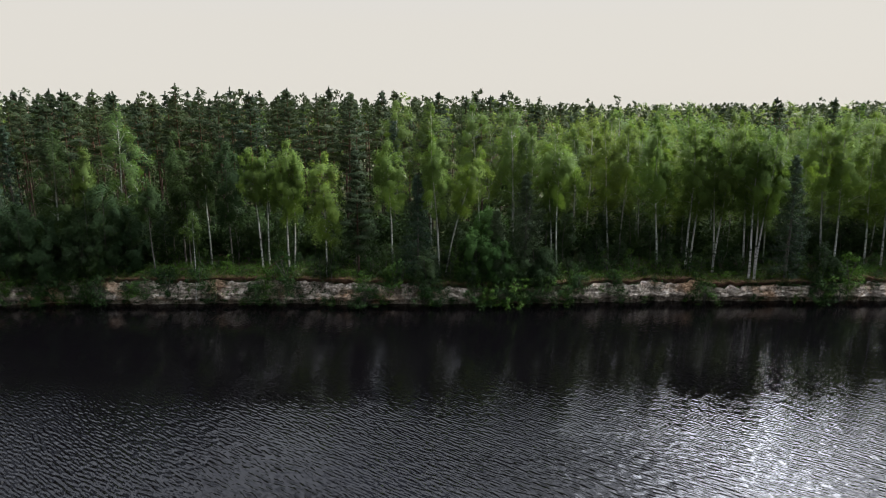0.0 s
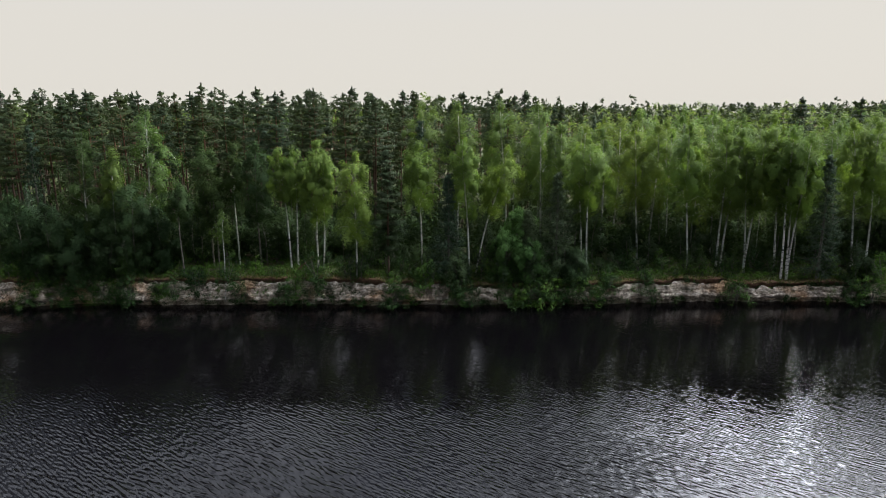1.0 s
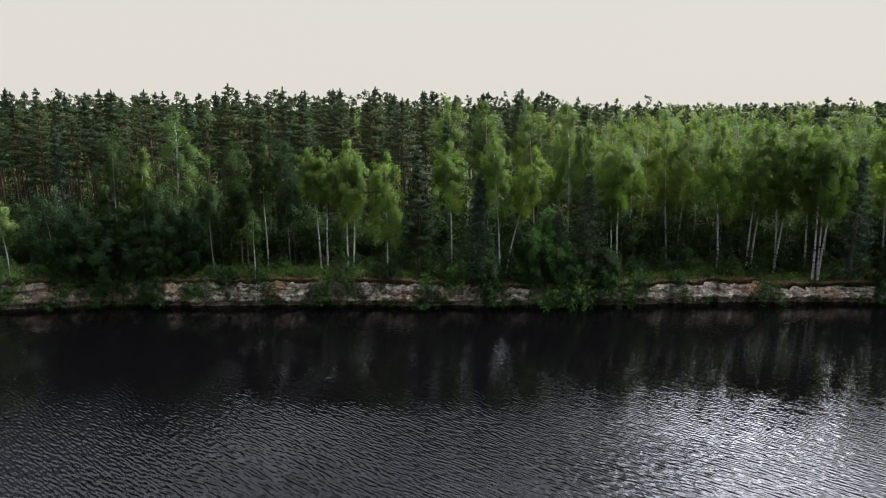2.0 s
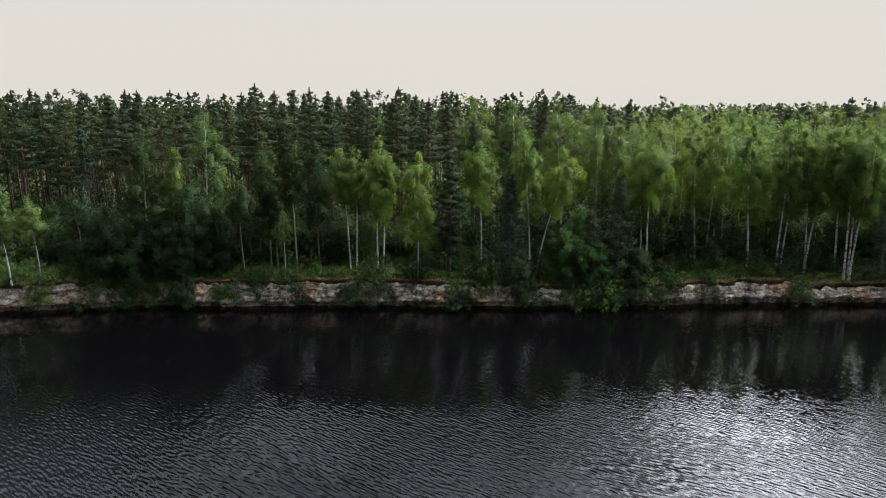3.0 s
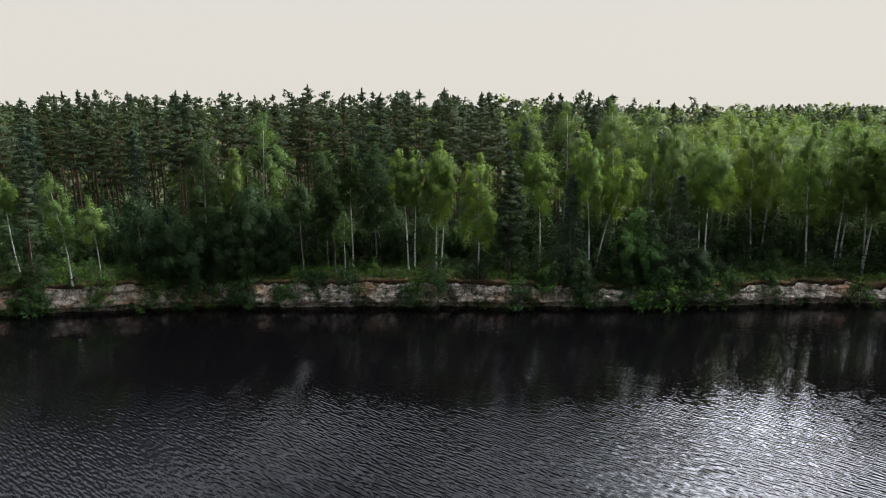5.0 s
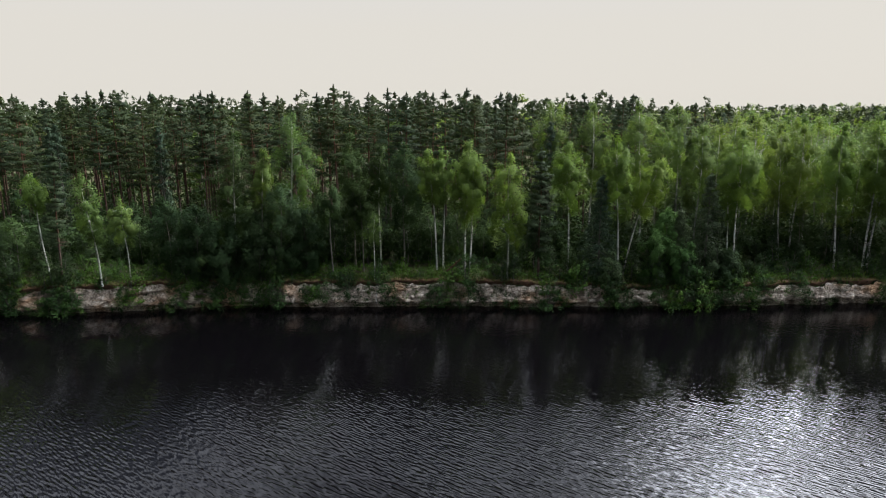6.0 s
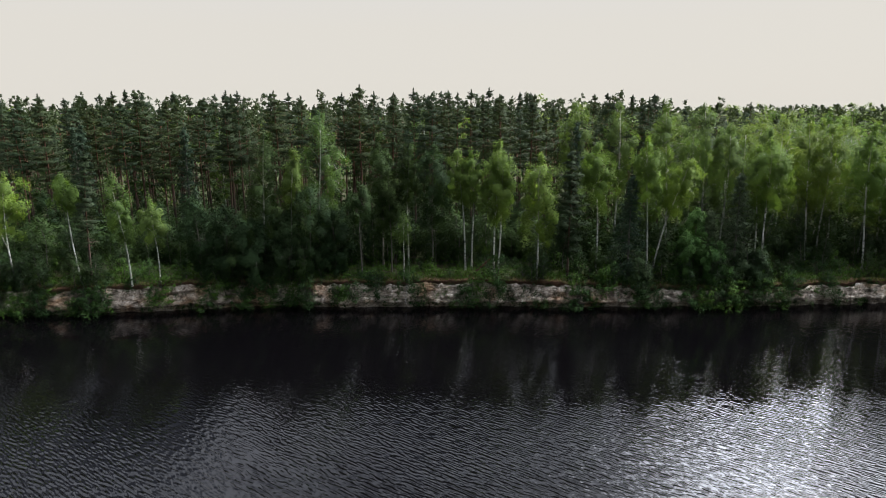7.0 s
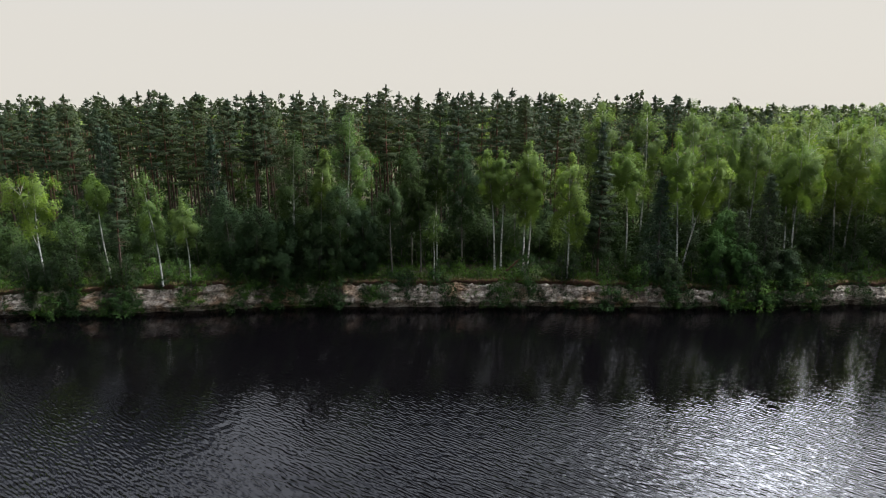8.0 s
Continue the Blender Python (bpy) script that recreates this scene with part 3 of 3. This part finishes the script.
pine(-11.0, 79.4, 19.5, 5.6, 0.20, whorls=20, each=44, size=0.15, label="pine with a red trunk and long low boughs")
birch(-6.9, 81.7, 20.0, 5.0, 12.5, -0.2, boughs=26)
spruce(-3.4, 79.6, 16.5, 5.6)
birch(-0.8, 80.2, 20.7, 4.4, 12.0, -0.7, "birch leaning against its neighbour, with a white trunk", boughs=28)
birch(0.1, 81.0, 18.3, 4.6, 12.0, 3.8, "birch with a white trunk leaning far over", boughs=22, shape=0.6)
spruce(10.3, 80.4, 16.5, 6.4)
birch(14.6, 81.8, 20.2, 6.4, 13.0, -0.4, "birch with a white trunk and a wide bright crown", boughs=32)
birch(14.0, 82.6, 18.0, 3.0, 9.9, -0.6, boughs=14, leaf=BIRCH_LEAF)
birch(22.3, 85.6, 22.4, 5.4, 11.2, -1.5, boughs=26, leaf=BIRCH_LEAF)
birch(23.9, 86.0, 22.3, 5.0, 11.2, 0.5, boughs=24, leaf=BIRCH_LEAF)
birch(27.8, 82.0, 22.4, 5.0, 11.2, -1.3, boughs=30)
birch(31.7, 82.3, 22.5, 4.6, 11.2, 0.1, "white birch, one of a close pair", boughs=26)
birch(32.4, 82.6, 21.8, 4.6, 11.2, 1.2, "white birch, one of a close pair", boughs=24)
birch(35.2, 82.0, 19.1, 3.6, 11.2, -0.8, boughs=18)
birch(35.0, 81.6, 21.3, 4.4, 12.2, 1.5, "white birch with a long leaning trunk", boughs=24)
birch(39.3, 82.2, 23.6, 5.2, 11.2, -1.5, boughs=30)
birch(38.7, 79.2, 22.0, 4.8, 11.8, -0.4, "tall birch in a clump at the edge of the bank", boughs=28)
birch(39.3, 79.0, 21.4, 4.2, 12.2, 1.2, "tall birch in a clump at the edge of the bank", boughs=24)
birch(39.9, 80.3, 20.0, 4.2, 11.2, -0.9, "thinner birch in a clump at the edge of the bank", boughs=20)
spruce(43.3, 79.2, 18.6, 5.8)
birch(49.3, 82.0, 22.9, 5.4, 11.2, -2.2, boughs=30)
birch(50.4, 81.0, 22.6, 4.8, 11.7, -0.3, boughs=26)
birch(55.0, 82.0, 22.2, 5.4, 10.2, -0.6, boughs=28)
birch(57.0, 81.6, 21.4, 5.2, 10.2, -0.6, boughs=26)
birch(62.0, 82.5, 22.0, 5.4, 10.2, 0.4, boughs=26)

# dark low trees that hang over the water
broadleaf(-53.8, 79.4, 12.5, 6.4, 2.6, label="dark broadleaf tree hanging over the water", boughs=30)
broadleaf(-50.2, 79.6, 11.0, 6.4, 2.4, label="dark broadleaf tree hanging over the water", boughs=30)
broadleaf(-46.8, 80.2, 12.0, 6.0, 2.6, label="dark broadleaf tree hanging over the water", boughs=30)
spruce(6.6, 79.6, 12.0, 4.8)
broadleaf(3.8, 78.8, 9.0, 4.6, 2.4, label="bright green young maple at the edge of the bank", boughs=22, leaf=MAPLE_LEAF)
broadleaf(6.8, 78.3, 7.6, 4.4, 2.2, label="bright green young maple at the edge of the bank", boughs=20, leaf=MAPLE_LEAF)
broadleaf(5.4, 81.0, 11.5, 4.8, 6.5, label="bright green young maple under taller birches", boughs=18, leaf=MAPLE_LEAF)
broadleaf(12.2, 78.6, 6.4, 4.4, 2.2, label="dark broadleaf tree hanging over the water", boughs=24)

# the tall birches of the second row
birch(-7.2, 97.0, 25.8, 7.0, 13.0, 0.2, boughs=30, label="tall birch with a large crown in the second row", leaf=BIRCH_LEAF)
birch(-2.0, 92.0, 25.3, 6.0, 13.0, 0.2, boughs=28, label="tall birch with a large crown in the second row", leaf=BIRCH_LEAF)
birch(5.0, 90.5, 25.6, 7.0, 12.0, -1.0, boughs=34, label="tall birch with a large crown in the second row", leaf=BIRCH_LEAF)
birch(9.8, 90.0, 25.3, 6.6, 12.0, -0.8, boughs=32, label="tall birch with a large crown in the second row", leaf=BIRCH_LEAF)
birch(11.6, 88.0, 22.5, 5.4, 11.0, 0.4, boughs=26, label="birch half hidden between taller trees", leaf=BIRCH_LEAF)
birch(18.0, 89.0, 21.5, 5.6, 8.4, 0.0, boughs=26, label="birch half hidden between taller trees", leaf=BIRCH_LEAF)


# single pines that stand above the rest of the skyline
for x, y, top, width in ((-19.1, 109.1, 27.6, 5.6), (-11.8, 128.0, 27.4, 4.6), (-9.2, 127.0, 27.0, 4.8), (-58.6, 98.0, 27.2, 6.2), (-60.8, 106.5, 26.9, 6.0),
                         (-31.0, 124.0, 26.6, 5.4), (-25.6, 112.0, 26.2, 5.6)):
    pine(x, y, top, width, 0.5, "tall pine rising above the others on the skyline", "pine trees of the forest", each=22)

# ---------------------------------------------------------------- the forest behind the front row
def keep_clear(x, y, taken, gap):
    return all((x - a) ** 2 + (y - b) ** 2 > gap * gap for a, b in taken)


def build_forest():
    """Pines stand back from the river behind a belt of lower trees; on the sunny side birches take their place."""
    rng = np.random.RandomState(5)
    kinds = {}
    for deep in (0, 1):  # the trees further in show their tops alone, and have fewer needles
        kinds["pine_tree", deep] = [(pine_parts(rng, 22.0, rng.uniform(6.0, 7.8), rng.uniform(0.42, 0.54) + 0.06 * deep, 13, (32, 13)[deep], size=(0.16, 0.25)[deep]),
                                     "tall pine in the dense forest, reddish bare trunk") for _ in range(7)]
        kinds["birch_tree", deep] = [(leafy("birch", rng, 18.0, rng.uniform(6.0, 8.2), 0.34, (rng.uniform(-0.8, 0.8), 0), BIRCH_BARK, BIRCH_LEAF, 24, (40, 18)[deep], (0.19, 0.29)[deep], shape=0.58),
                                      "birch with a full green crown in the dense forest") for _ in range(6)]
        kinds["spruce_tree", deep] = [(spruce_parts(rng, 17.0, 5.0, 0.08, 60, (24, 14)[deep], (0.2, 0.26)[deep]), "dark spruce in the dense forest") for _ in range(2)]
        kinds["broadleaf_tree", deep] = [(leafy("broadleaf", rng, 13.0, rng.uniform(5.2, 6.8), 0.22, (rng.uniform(-0.6, 0.6), 0), GREY_BARK, BROAD_LEAF, 24, (38, 24)[deep], (0.19, 0.24)[deep], 0.2, jitter=0.5),
                                          "dark green broadleaf tree in the belt before the pines") for _ in range(4)]
    tall = {"pine_tree": 22.0, "birch_tree": 18.0, "spruce_tree": 17.0, "broadleaf_tree": 13.0}
    firsts, taken = {}, list(TRUNKS)
    for row_y in (84.5, 88, 91.5, 95.5, 99, 103, 107, 111.5, 116.5):
        for x0 in np.arange(-116, 92, 4.4 if row_y < 104 else 5.0):
            x, y = x0 + rng.uniform(-1.8, 1.8), row_y + rng.uniform(-1.5, 1.5)
            right = 1 / (1 + math.exp(-(x - 14) / 5))
            if abs(x + 15) > 28 + 0.76 * y or not keep_clear(x, y, taken, 2.3 + 1.4 * right):
                continue
            roll = rng.random()
            if roll < 0.02 + (0.88 if y < 101 else 0.55) * right:
                kind, top = "birch_tree", 22.0 + 0.022 * (y - 84)
            elif y < 94:
                kind, top = ("broadleaf_tree", rng.uniform(6.8, 10.5) + 0.3 * (y - 84)) if roll < 0.88 else ("spruce_tree", rng.uniform(12.0, 17.0))
            else:
                kind, top = ("pine_tree", 25.6 - 1.6 * right) if roll < 0.96 else ("spruce_tree", 22.0)
            top += min(1.4, max(-2.8, rng.normal() * 1.15)) + 1.2 * wave(x * 0.09, y * 0.06, 7.0)
            if kind == "birch_tree" and y < 88:
                top -= 1.5
            deep = int(y > 101)
            k = rng.randint(len(kinds[kind, deep]))
            z = ground_z(x, y) - 0.1
            up = (top - z) / tall[kind]
            m = pose(x, y, z, 0, 0, rng.uniform(0, 360)) @ Matrix.Diagonal((up * rng.uniform(0.85, 1.1), up * rng.uniform(0.85, 1.1), up, 1))
            taken.append((x, y))
            if (kind, deep, k) not in firsts:
                parts, label = kinds[kind, deep][k]
                ob = thing(kind, 0, 0, 0, label, "tree", kind.split("_")[0] + " trees of the forest")
                for pname, mesh, mat in parts:
                    part(pname, mesh, mat, ob)
                ob.matrix_basis = m
                firsts[kind, deep, k] = ob
            else:
                ob = firsts[kind, deep, k]
                held = ob.matrix_basis.copy()
                ob.scale = (1, 1, 1)
                copy_thing(ob, m)
                ob.matrix_basis = held


def build_far_woods():
    """Tree after tree to the skyline, joined: far woods that nobody could count."""
    rng = np.random.RandomState(9)
    groups = {"pine": ([], [], PINE_NEEDLE), "birch": ([], [], BIRCH_LEAF)}
    stems = []
    for row_y in list(np.arange(121, 190, 6.0)) + list(np.arange(190, 320, 11.0)):
        gap = 4.4 if row_y < 190 else 5.5
        for x0 in np.arange(-40 - 0.80 * row_y, 15 + 0.80 * row_y, gap):
            x, y = x0 + rng.uniform(-2, 2), row_y + rng.uniform(-2, 2)
            right = 1 / (1 + math.exp(-(x - 22) / 8))
            leafy_one = rng.random() < 0.08 + 0.22 * right
            top = (24.2 - 2.6 * right if not leafy_one else 23.0 - 2.6 * right) + rng.normal() * 1.3 + 1.0 * wave(x * 0.03, y * 0.03) + 0.0236 * (min(y, 200) - 78) * (1 - 0.35 * right)
            if y > 185:
                top = 24.3 + rng.normal() * 0.8
            stems.append((np.array([(x, y, 3.5), (x, y, top - 4)]), np.array([0.17, 0.1])))
            n = 15 if y > 138 else 44
            u = rng.random(n)
            deep = (9.0 if not leafy_one else 11.0) + 10.0 * (y <= 138)
            wide = (2.0 * u ** 0.6 + 0.25) if not leafy_one else 2.7 * np.sin(np.pi * np.clip(0.12 + 0.85 * u, 0, 1)) + 0.2
            a = rng.uniform(0, 6.28, n)
            mid = np.stack([x + wide * np.cos(a) * 0.8, y + wide * np.sin(a) * 0.8, top - 0.3 - deep * u], 1)
            big = rng.uniform(0.6, 1.05, n) if leafy_one else rng.uniform(0.5, 0.9, n)
            groups["birch" if leafy_one else "pine"][0].append(mid)
            groups["birch" if leafy_one else "pine"][1].append(np.stack([big, big, big * (0.9 if leafy_one else 0.45)], 1))
            if not leafy_one:
                groups["pine"][0].append(np.array([(x + rng.normal() * 0.3, y, top - 0.3), (x + rng.normal() * 0.5, y, top - 0.9)]))
                groups["pine"][1].append(np.array([(0.25, 0.25, 0.4), (0.6, 0.6, 0.45)]))
    woods = thing("far_woods", 0, 0, 0, "far pine and birch woods up to the skyline", "woods")
    woods["kind"] = "stuff"
    for name, (mids, spread, mat) in groups.items():
        me = mesh_of(name + "_crowns", *clumps(rng, np.concatenate(mids), np.concatenate(spread), 8, 0.5, 0, 0.4, jitter=0.6))
        tagged(part(name + "_crowns", me, mat, woods), kind="stuff")
    tagged(part("stems", mesh_of("stems", *tubes(stems, 4)), PINE_BARK, woods), kind="stuff")


build_forest()
build_far_woods()


# ---------------------------------------------------------------- bushes and young trees under them
def scatter(kinds, spots, name, label, category, group, rng):
    """Copies of a few built things at the spots (x, y, z, width scale, height scale)."""
    made = []
    for parts in kinds:
        ob = thing(name, 0, 0, 0, label, category, group)
        for pname, mesh, mat in parts:
            part(pname, mesh, mat, ob)
        made.append(ob)
    for i, (x, y, z, sw, sh) in enumerate(spots):
        m = pose(x, y, z, 0, 0, rng.uniform(0, 360)) @ Matrix.Diagonal((sw, sw, sh, 1))
        if i < len(made):
            continue
        copy_thing(made[i % len(made)], m)
    for ob, (x, y, z, sw, sh) in zip(made, spots):
        ob.matrix_basis = pose(x, y, z) @ Matrix.Diagonal((sw, sw, sh, 1))


# stretches of the rock face that lie open: no bush stands before them
OPEN = [(-85.6, -82.2), (-74.5, -72.5), (-67.8, -62.3), (-60.8, -56.5), (-43.4, -40.8), (-38.1, -36.3), (-34.6, -31.5), (-29.6, -24.7),
        (-19.7, -10.9), (-9.0, -7.0), (-5.0, -3.2), (-0.5, 2.6), (16.9, 20.8), (22.1, 31.5), (32.9, 45.4), (50.5, 57.0)]


def is_open(x):
    return any(a < x < b for a, b in OPEN)


def build_undergrowth():
    rng = np.random.RandomState(21)
    bushes = [bush_parts(rng, 2.2, 2.6) for _ in range(6)]
    spots = []
    for x in np.arange(-94, 62, 0.58):  # on the rock face and at its foot, where it is overgrown
        if is_open(x) and rng.random() > (0.45 if x < -5 else 0.26):
            continue
        x1, place = x + rng.uniform(-0.4, 0.4), rng.random()
        s = rng.uniform(0.8, 1.7) * (0.38 if is_open(x) else 1.0)
        if place < 0.4:
            d, z = rng.uniform(-0.1, 0.5), 0.15
        elif place < 0.7:
            d, z = rng.uniform(0.4, 0.9), rng.uniform(0.8, 1.4)
        else:
            d, z = rng.uniform(0.8, 1.5), edge_z(x1) - rng.uniform(0.5, 1.2)
        spots.append((x1, shore(x1) + d, z, s, s * rng.uniform(0.7, 1.2)))
    for x in np.arange(-94, 62, 1.05):  # along the edge and between the trunks
        x1, d = x + rng.uniform(-0.7, 0.7), rng.choice([rng.uniform(1.5, 2.6), rng.uniform(2.6, 7.0)], p=[0.25, 0.75])
        s = rng.uniform(0.4, 1.0) if d < 2.6 else rng.uniform(0.6, 1.5)
        spots.append((x1, shore(x1) + d, ground_z(x1, shore(x1) + d) - 0.1, s, s * rng.uniform(0.7, 1.15)))
    scatter(bushes, spots, "bush", "leafy green bush growing on the river bank", "bush", "bushes on the bank", rng)
    young = [leafy("young", rng, 7.0, 3.6, 0.15, (rng.uniform(-0.4, 0.4), 0), GREY_BARK, SHADE_LEAF, 16, 26, 0.14, 0.25, 0.06, jitter=0.5) for _ in range(5)]
    spots = []
    for x in np.arange(-98, 68, 1.6):
        x1, d = x + rng.uniform(-0.6, 0.6), rng.uniform(3.6, 10.5)
        s = rng.uniform(0.5, 1.2)
        if any(abs(x1 - a) < 1.9 and shore(x1) + d < b for a, b in TRUNKS):
            s = min(s, 0.42)
        spots.append((x1, shore(x1) + d, ground_z(x1, shore(x1) + d) - 0.1, s * 1.1, s))
    shut = [(-97, -86), (-82, -75), (-72.3, -68.2), (-56, -43.8), (-3, -0.8), (3, 13.2), (45.8, 50)]
    for a, b in shut:  # young trees that hang over the overgrown stretches of the rock face
        for x in np.arange(a + 0.4, b - 0.3, 1.25):
            d, s = rng.uniform(0.9, 2.2), rng.uniform(0.45, 0.95)
            spots.append((x, shore(x) + d, edge_z(x) - rng.uniform(0.6, 1.6), s * 1.2, s))
    for x, y, s in ((-15.7, 78.0, 0.5), (-14.3, 77.9, 0.42), (-7.5, 79.6, 0.62), (-6.2, 79.4, 0.55), (-1.6, 79.0, 0.5), (0.7, 79.0, 0.55), (13.0, 79.8, 0.4),
                    (15.8, 79.9, 0.35), (27.0, 80.0, 0.45), (28.6, 79.9, 0.4), (31.2, 80.4, 0.5), (32.9, 80.2, 0.42), (22.9, 82.4, 0.6), (-79.0, 76.6, 0.5), (-46.0, 79.0, 0.8)):
        spots.append((x, y, ground_z(x, y) - 0.1, s * 1.3, s))
    scatter(young, spots, "young_tree", "young dark green tree in the undergrowth", "tree", "young trees of the undergrowth", rng)


def build_herbs():
    """Ferns and low herbs on the ground behind the lip of the bank."""
    rng = np.random.RandomState(52)
    mids, spread = [], []
    for k in range(1500):
        x = rng.uniform(-96, 64)
        y = shore(x) + 1.7 + rng.exponential(2.6)
        big = rng.uniform(0.25, 0.6)
        mids.append((x, y, ground_z(x, y) + rng.uniform(0.1, 0.8)))
        spread.append((big * 1.3, big * 1.3, big * 0.7))
    me = mesh_of("herbs", *clumps(rng, np.array(mids), np.array(spread), 34, 0.11))
    tagged(part("herbs", me, BUSH_LEAF), "ferns and low green herbs under the birches", "undergrowth", kind="stuff")


def build_grass():
    """Tufts on the lip of the bank and between the trunks."""
    rng = np.random.RandomState(33)
    xs = rng.uniform(-112, 90, 16000)
    ds = 0.95 + rng.exponential(1.6, len(xs))
    ys = np.array([shore(x) for x in xs]) + ds
    zs = np.array([max(ground_z(x, y), edge_z(x)) for x, y in zip(xs, ys)])
    h, a = rng.uniform(0.15, 0.45, len(xs)), rng.uniform(0, 6.28, len(xs))
    w = np.stack([np.cos(a), np.sin(a), 0 * a], 1) * 0.05
    tip = np.stack([rng.normal(size=len(xs)) * 0.1, rng.normal(size=len(xs)) * 0.1 - 0.06, h], 1)
    base = np.stack([xs, ys, zs - 0.03], 1)
    me = mesh_of("grass", np.stack([base - w, base + w, base + tip], 1).reshape(-1, 3), np.arange(3 * len(xs)).reshape(-1, 3))
    tagged(part("grass", me, GRASS), "long green and dry grass on the lip of the bank", "grass", kind="stuff")


def build_log():
    """A fallen trunk that leans from the ground against a birch."""
    rng = np.random.RandomState(3)
    z0 = ground_z(-24.0, 79.6)
    p = np.array([(0.5, 0, -0.05), (1.4, 0.1, 0.65), (2.3, 0.2, 1.4), (3.3, 0.4, 2.3)])
    ob = thing("fallen_log", -24.0, 79.6, z0, "fallen dead trunk leaning against a birch", "log")
    part("log", mesh_of("log", *tubes([(p, np.array([0.17, 0.15, 0.13, 0.11]))], 9), True), PINE_BARK, ob)


def build_thicket():
    """Low growth deep between the trunks, which closes the view into the forest."""
    rng = np.random.RandomState(41)
    mids, spread = [], []
    for k in range(6200):
        y = 85.5 + 42 * rng.random() ** 1.6
        x = -15 + rng.uniform(-1, 1) * (26 + 0.76 * y)
        z = ground_z(x, y)
        tall = rng.uniform(1.0, 6.0) if y < 100 else rng.uniform(2.0, 15.0)
        big = rng.uniform(0.7, 1.3)
        mids.append((x, y, z + tall * rng.random()))
        spread.append((big, big, big * rng.uniform(0.6, 1.1)))
    for k in range(1700):
        y = rng.uniform(118, 185)
        x = -15 + rng.uniform(-1, 1) * (26 + 0.76 * y)
        big = rng.uniform(1.2, 2.2)
        mids.append((x, y, ground_z(x, y) + 13.0 * rng.random()))
        spread.append((big, big, big))
    me = mesh_of("thicket", *clumps(rng, np.array(mids), np.array(spread), 26, 0.34))
    tagged(part("thicket", me, SHADE_LEAF), "dark low growth between the trunks of the forest", "undergrowth", kind="stuff")


def build_face_plants():
    """Small plants rooted in the cracks of the rock face and hanging from its lip."""
    rng = np.random.RandomState(63)
    mids, spread = [], []
    for k in range(3400):
        x, z = rng.uniform(-96, 62), rng.uniform(0.4, 2.9)
        if wave(x * 0.42, z * 0.35, 17.0) + 0.16 * (x < -5) < 0.10 or z > edge_z(x):
            continue
        d = 0.30 + 0.85 * max(0.0, (z - 0.42) / 2.6) ** 1.2 + 0.35 * wave(x * 0.45, 50.0) + 0.2 * wave(x * 1.4, 51.0)
        big = rng.uniform(0.14, 0.42)
        mids.append((x, shore(x) + d, z))
        spread.append((big * 1.2, big * 0.6, big))
    me = mesh_of("face_plants", *clumps(rng, np.array(mids), np.array(spread), 36, 0.085, 0.12))
    tagged(part("face_plants", me, BUSH_LEAF), "small green plants rooted in the cracks of the rock", "undergrowth", kind="stuff")


build_undergrowth()
build_face_plants()
build_thicket()
build_herbs()
build_grass()
build_log()


def build_dead_saplings():
    """Thin bleached stems that stand before the rock face."""
    for x, y, z, h in ((-31.4, 77.6, 0.6, 2.6), (-84.2, 75.6, 0.3, 2.2)):
        rng = fresh()
        p, r = stem(rng, h, (0.15, 0), 0.045, 0.06, 7)
        twigs = []
        for k in range(7):
            base, a = on_stem(p, rng.uniform(0.5, 0.97)), rng.uniform(0, 6.28)
            tip = base + np.array([math.cos(a), math.sin(a), 0.6]) * rng.uniform(0.3, 0.6)
            twigs.append((np.array([base, (base + tip) / 2 + rng.normal(size=3) * 0.04, tip]), np.array([0.016, 0.012, 0.006])))
        ob = thing("dead_sapling", x, y, z, "thin bleached dead sapling before the rock face", "tree", "dead saplings")
        part("trunk", mesh_of("trunk", *joined(tubes([(p, r)], 6), tubes(twigs, 3)), True), BIRCH_BARK, ob)


def slab(rng):
    """A worn block of layered rock, one metre long, with broken corners."""
    bm = bmesh.new()
    bmesh.ops.create_cube(bm, size=1.0)
    for v in bm.verts:
        v.co = Vector((v.co.x * rng.uniform(0.75, 1.1), v.co.y * rng.uniform(0.7, 1.1), v.co.z * rng.uniform(0.7, 1.15)))
    bmesh.ops.bevel(bm, geom=list(bm.edges), offset=0.07, segments=1, affect="EDGES")
    me = bpy.data.meshes.new("stone")
    bm.to_mesh(me)
    bm.free()
    me.materials.append(ROCK)
    return me


def build_stones():
    """Ledges that stand out of the rock face."""
    rng = np.random.RandomState(77)
    shapes = [slab(rng) for _ in range(7)]
    face = bpy.data.objects["cliff"]
    for a, b in OPEN:
        for k in range(int((b - a) * 2.4)):
            x = rng.uniform(a, b)
            z = rng.uniform(0.5, edge_z(x) - 0.75)
            d = 0.52 + 0.85 * max(0.0, (z - 0.42) / 2.6) ** 1.2 + 0.35 * wave(x * 0.45, 50.0) + 0.2 * wave(x * 1.4, 51.0)
            long, thick = rng.uniform(0.3, 0.95), rng.uniform(0.10, 0.30)
            ob = new("stone", shapes[rng.randint(len(shapes))])
            ob.parent = face
            ob.matrix_basis = pose(x, shore(x) + d, z, rng.normal() * 5, rng.normal() * 4, rng.normal() * 9) @ Matrix.Diagonal((long, rng.uniform(0.4, 0.7), thick, 1))


build_dead_saplings()
build_stones()
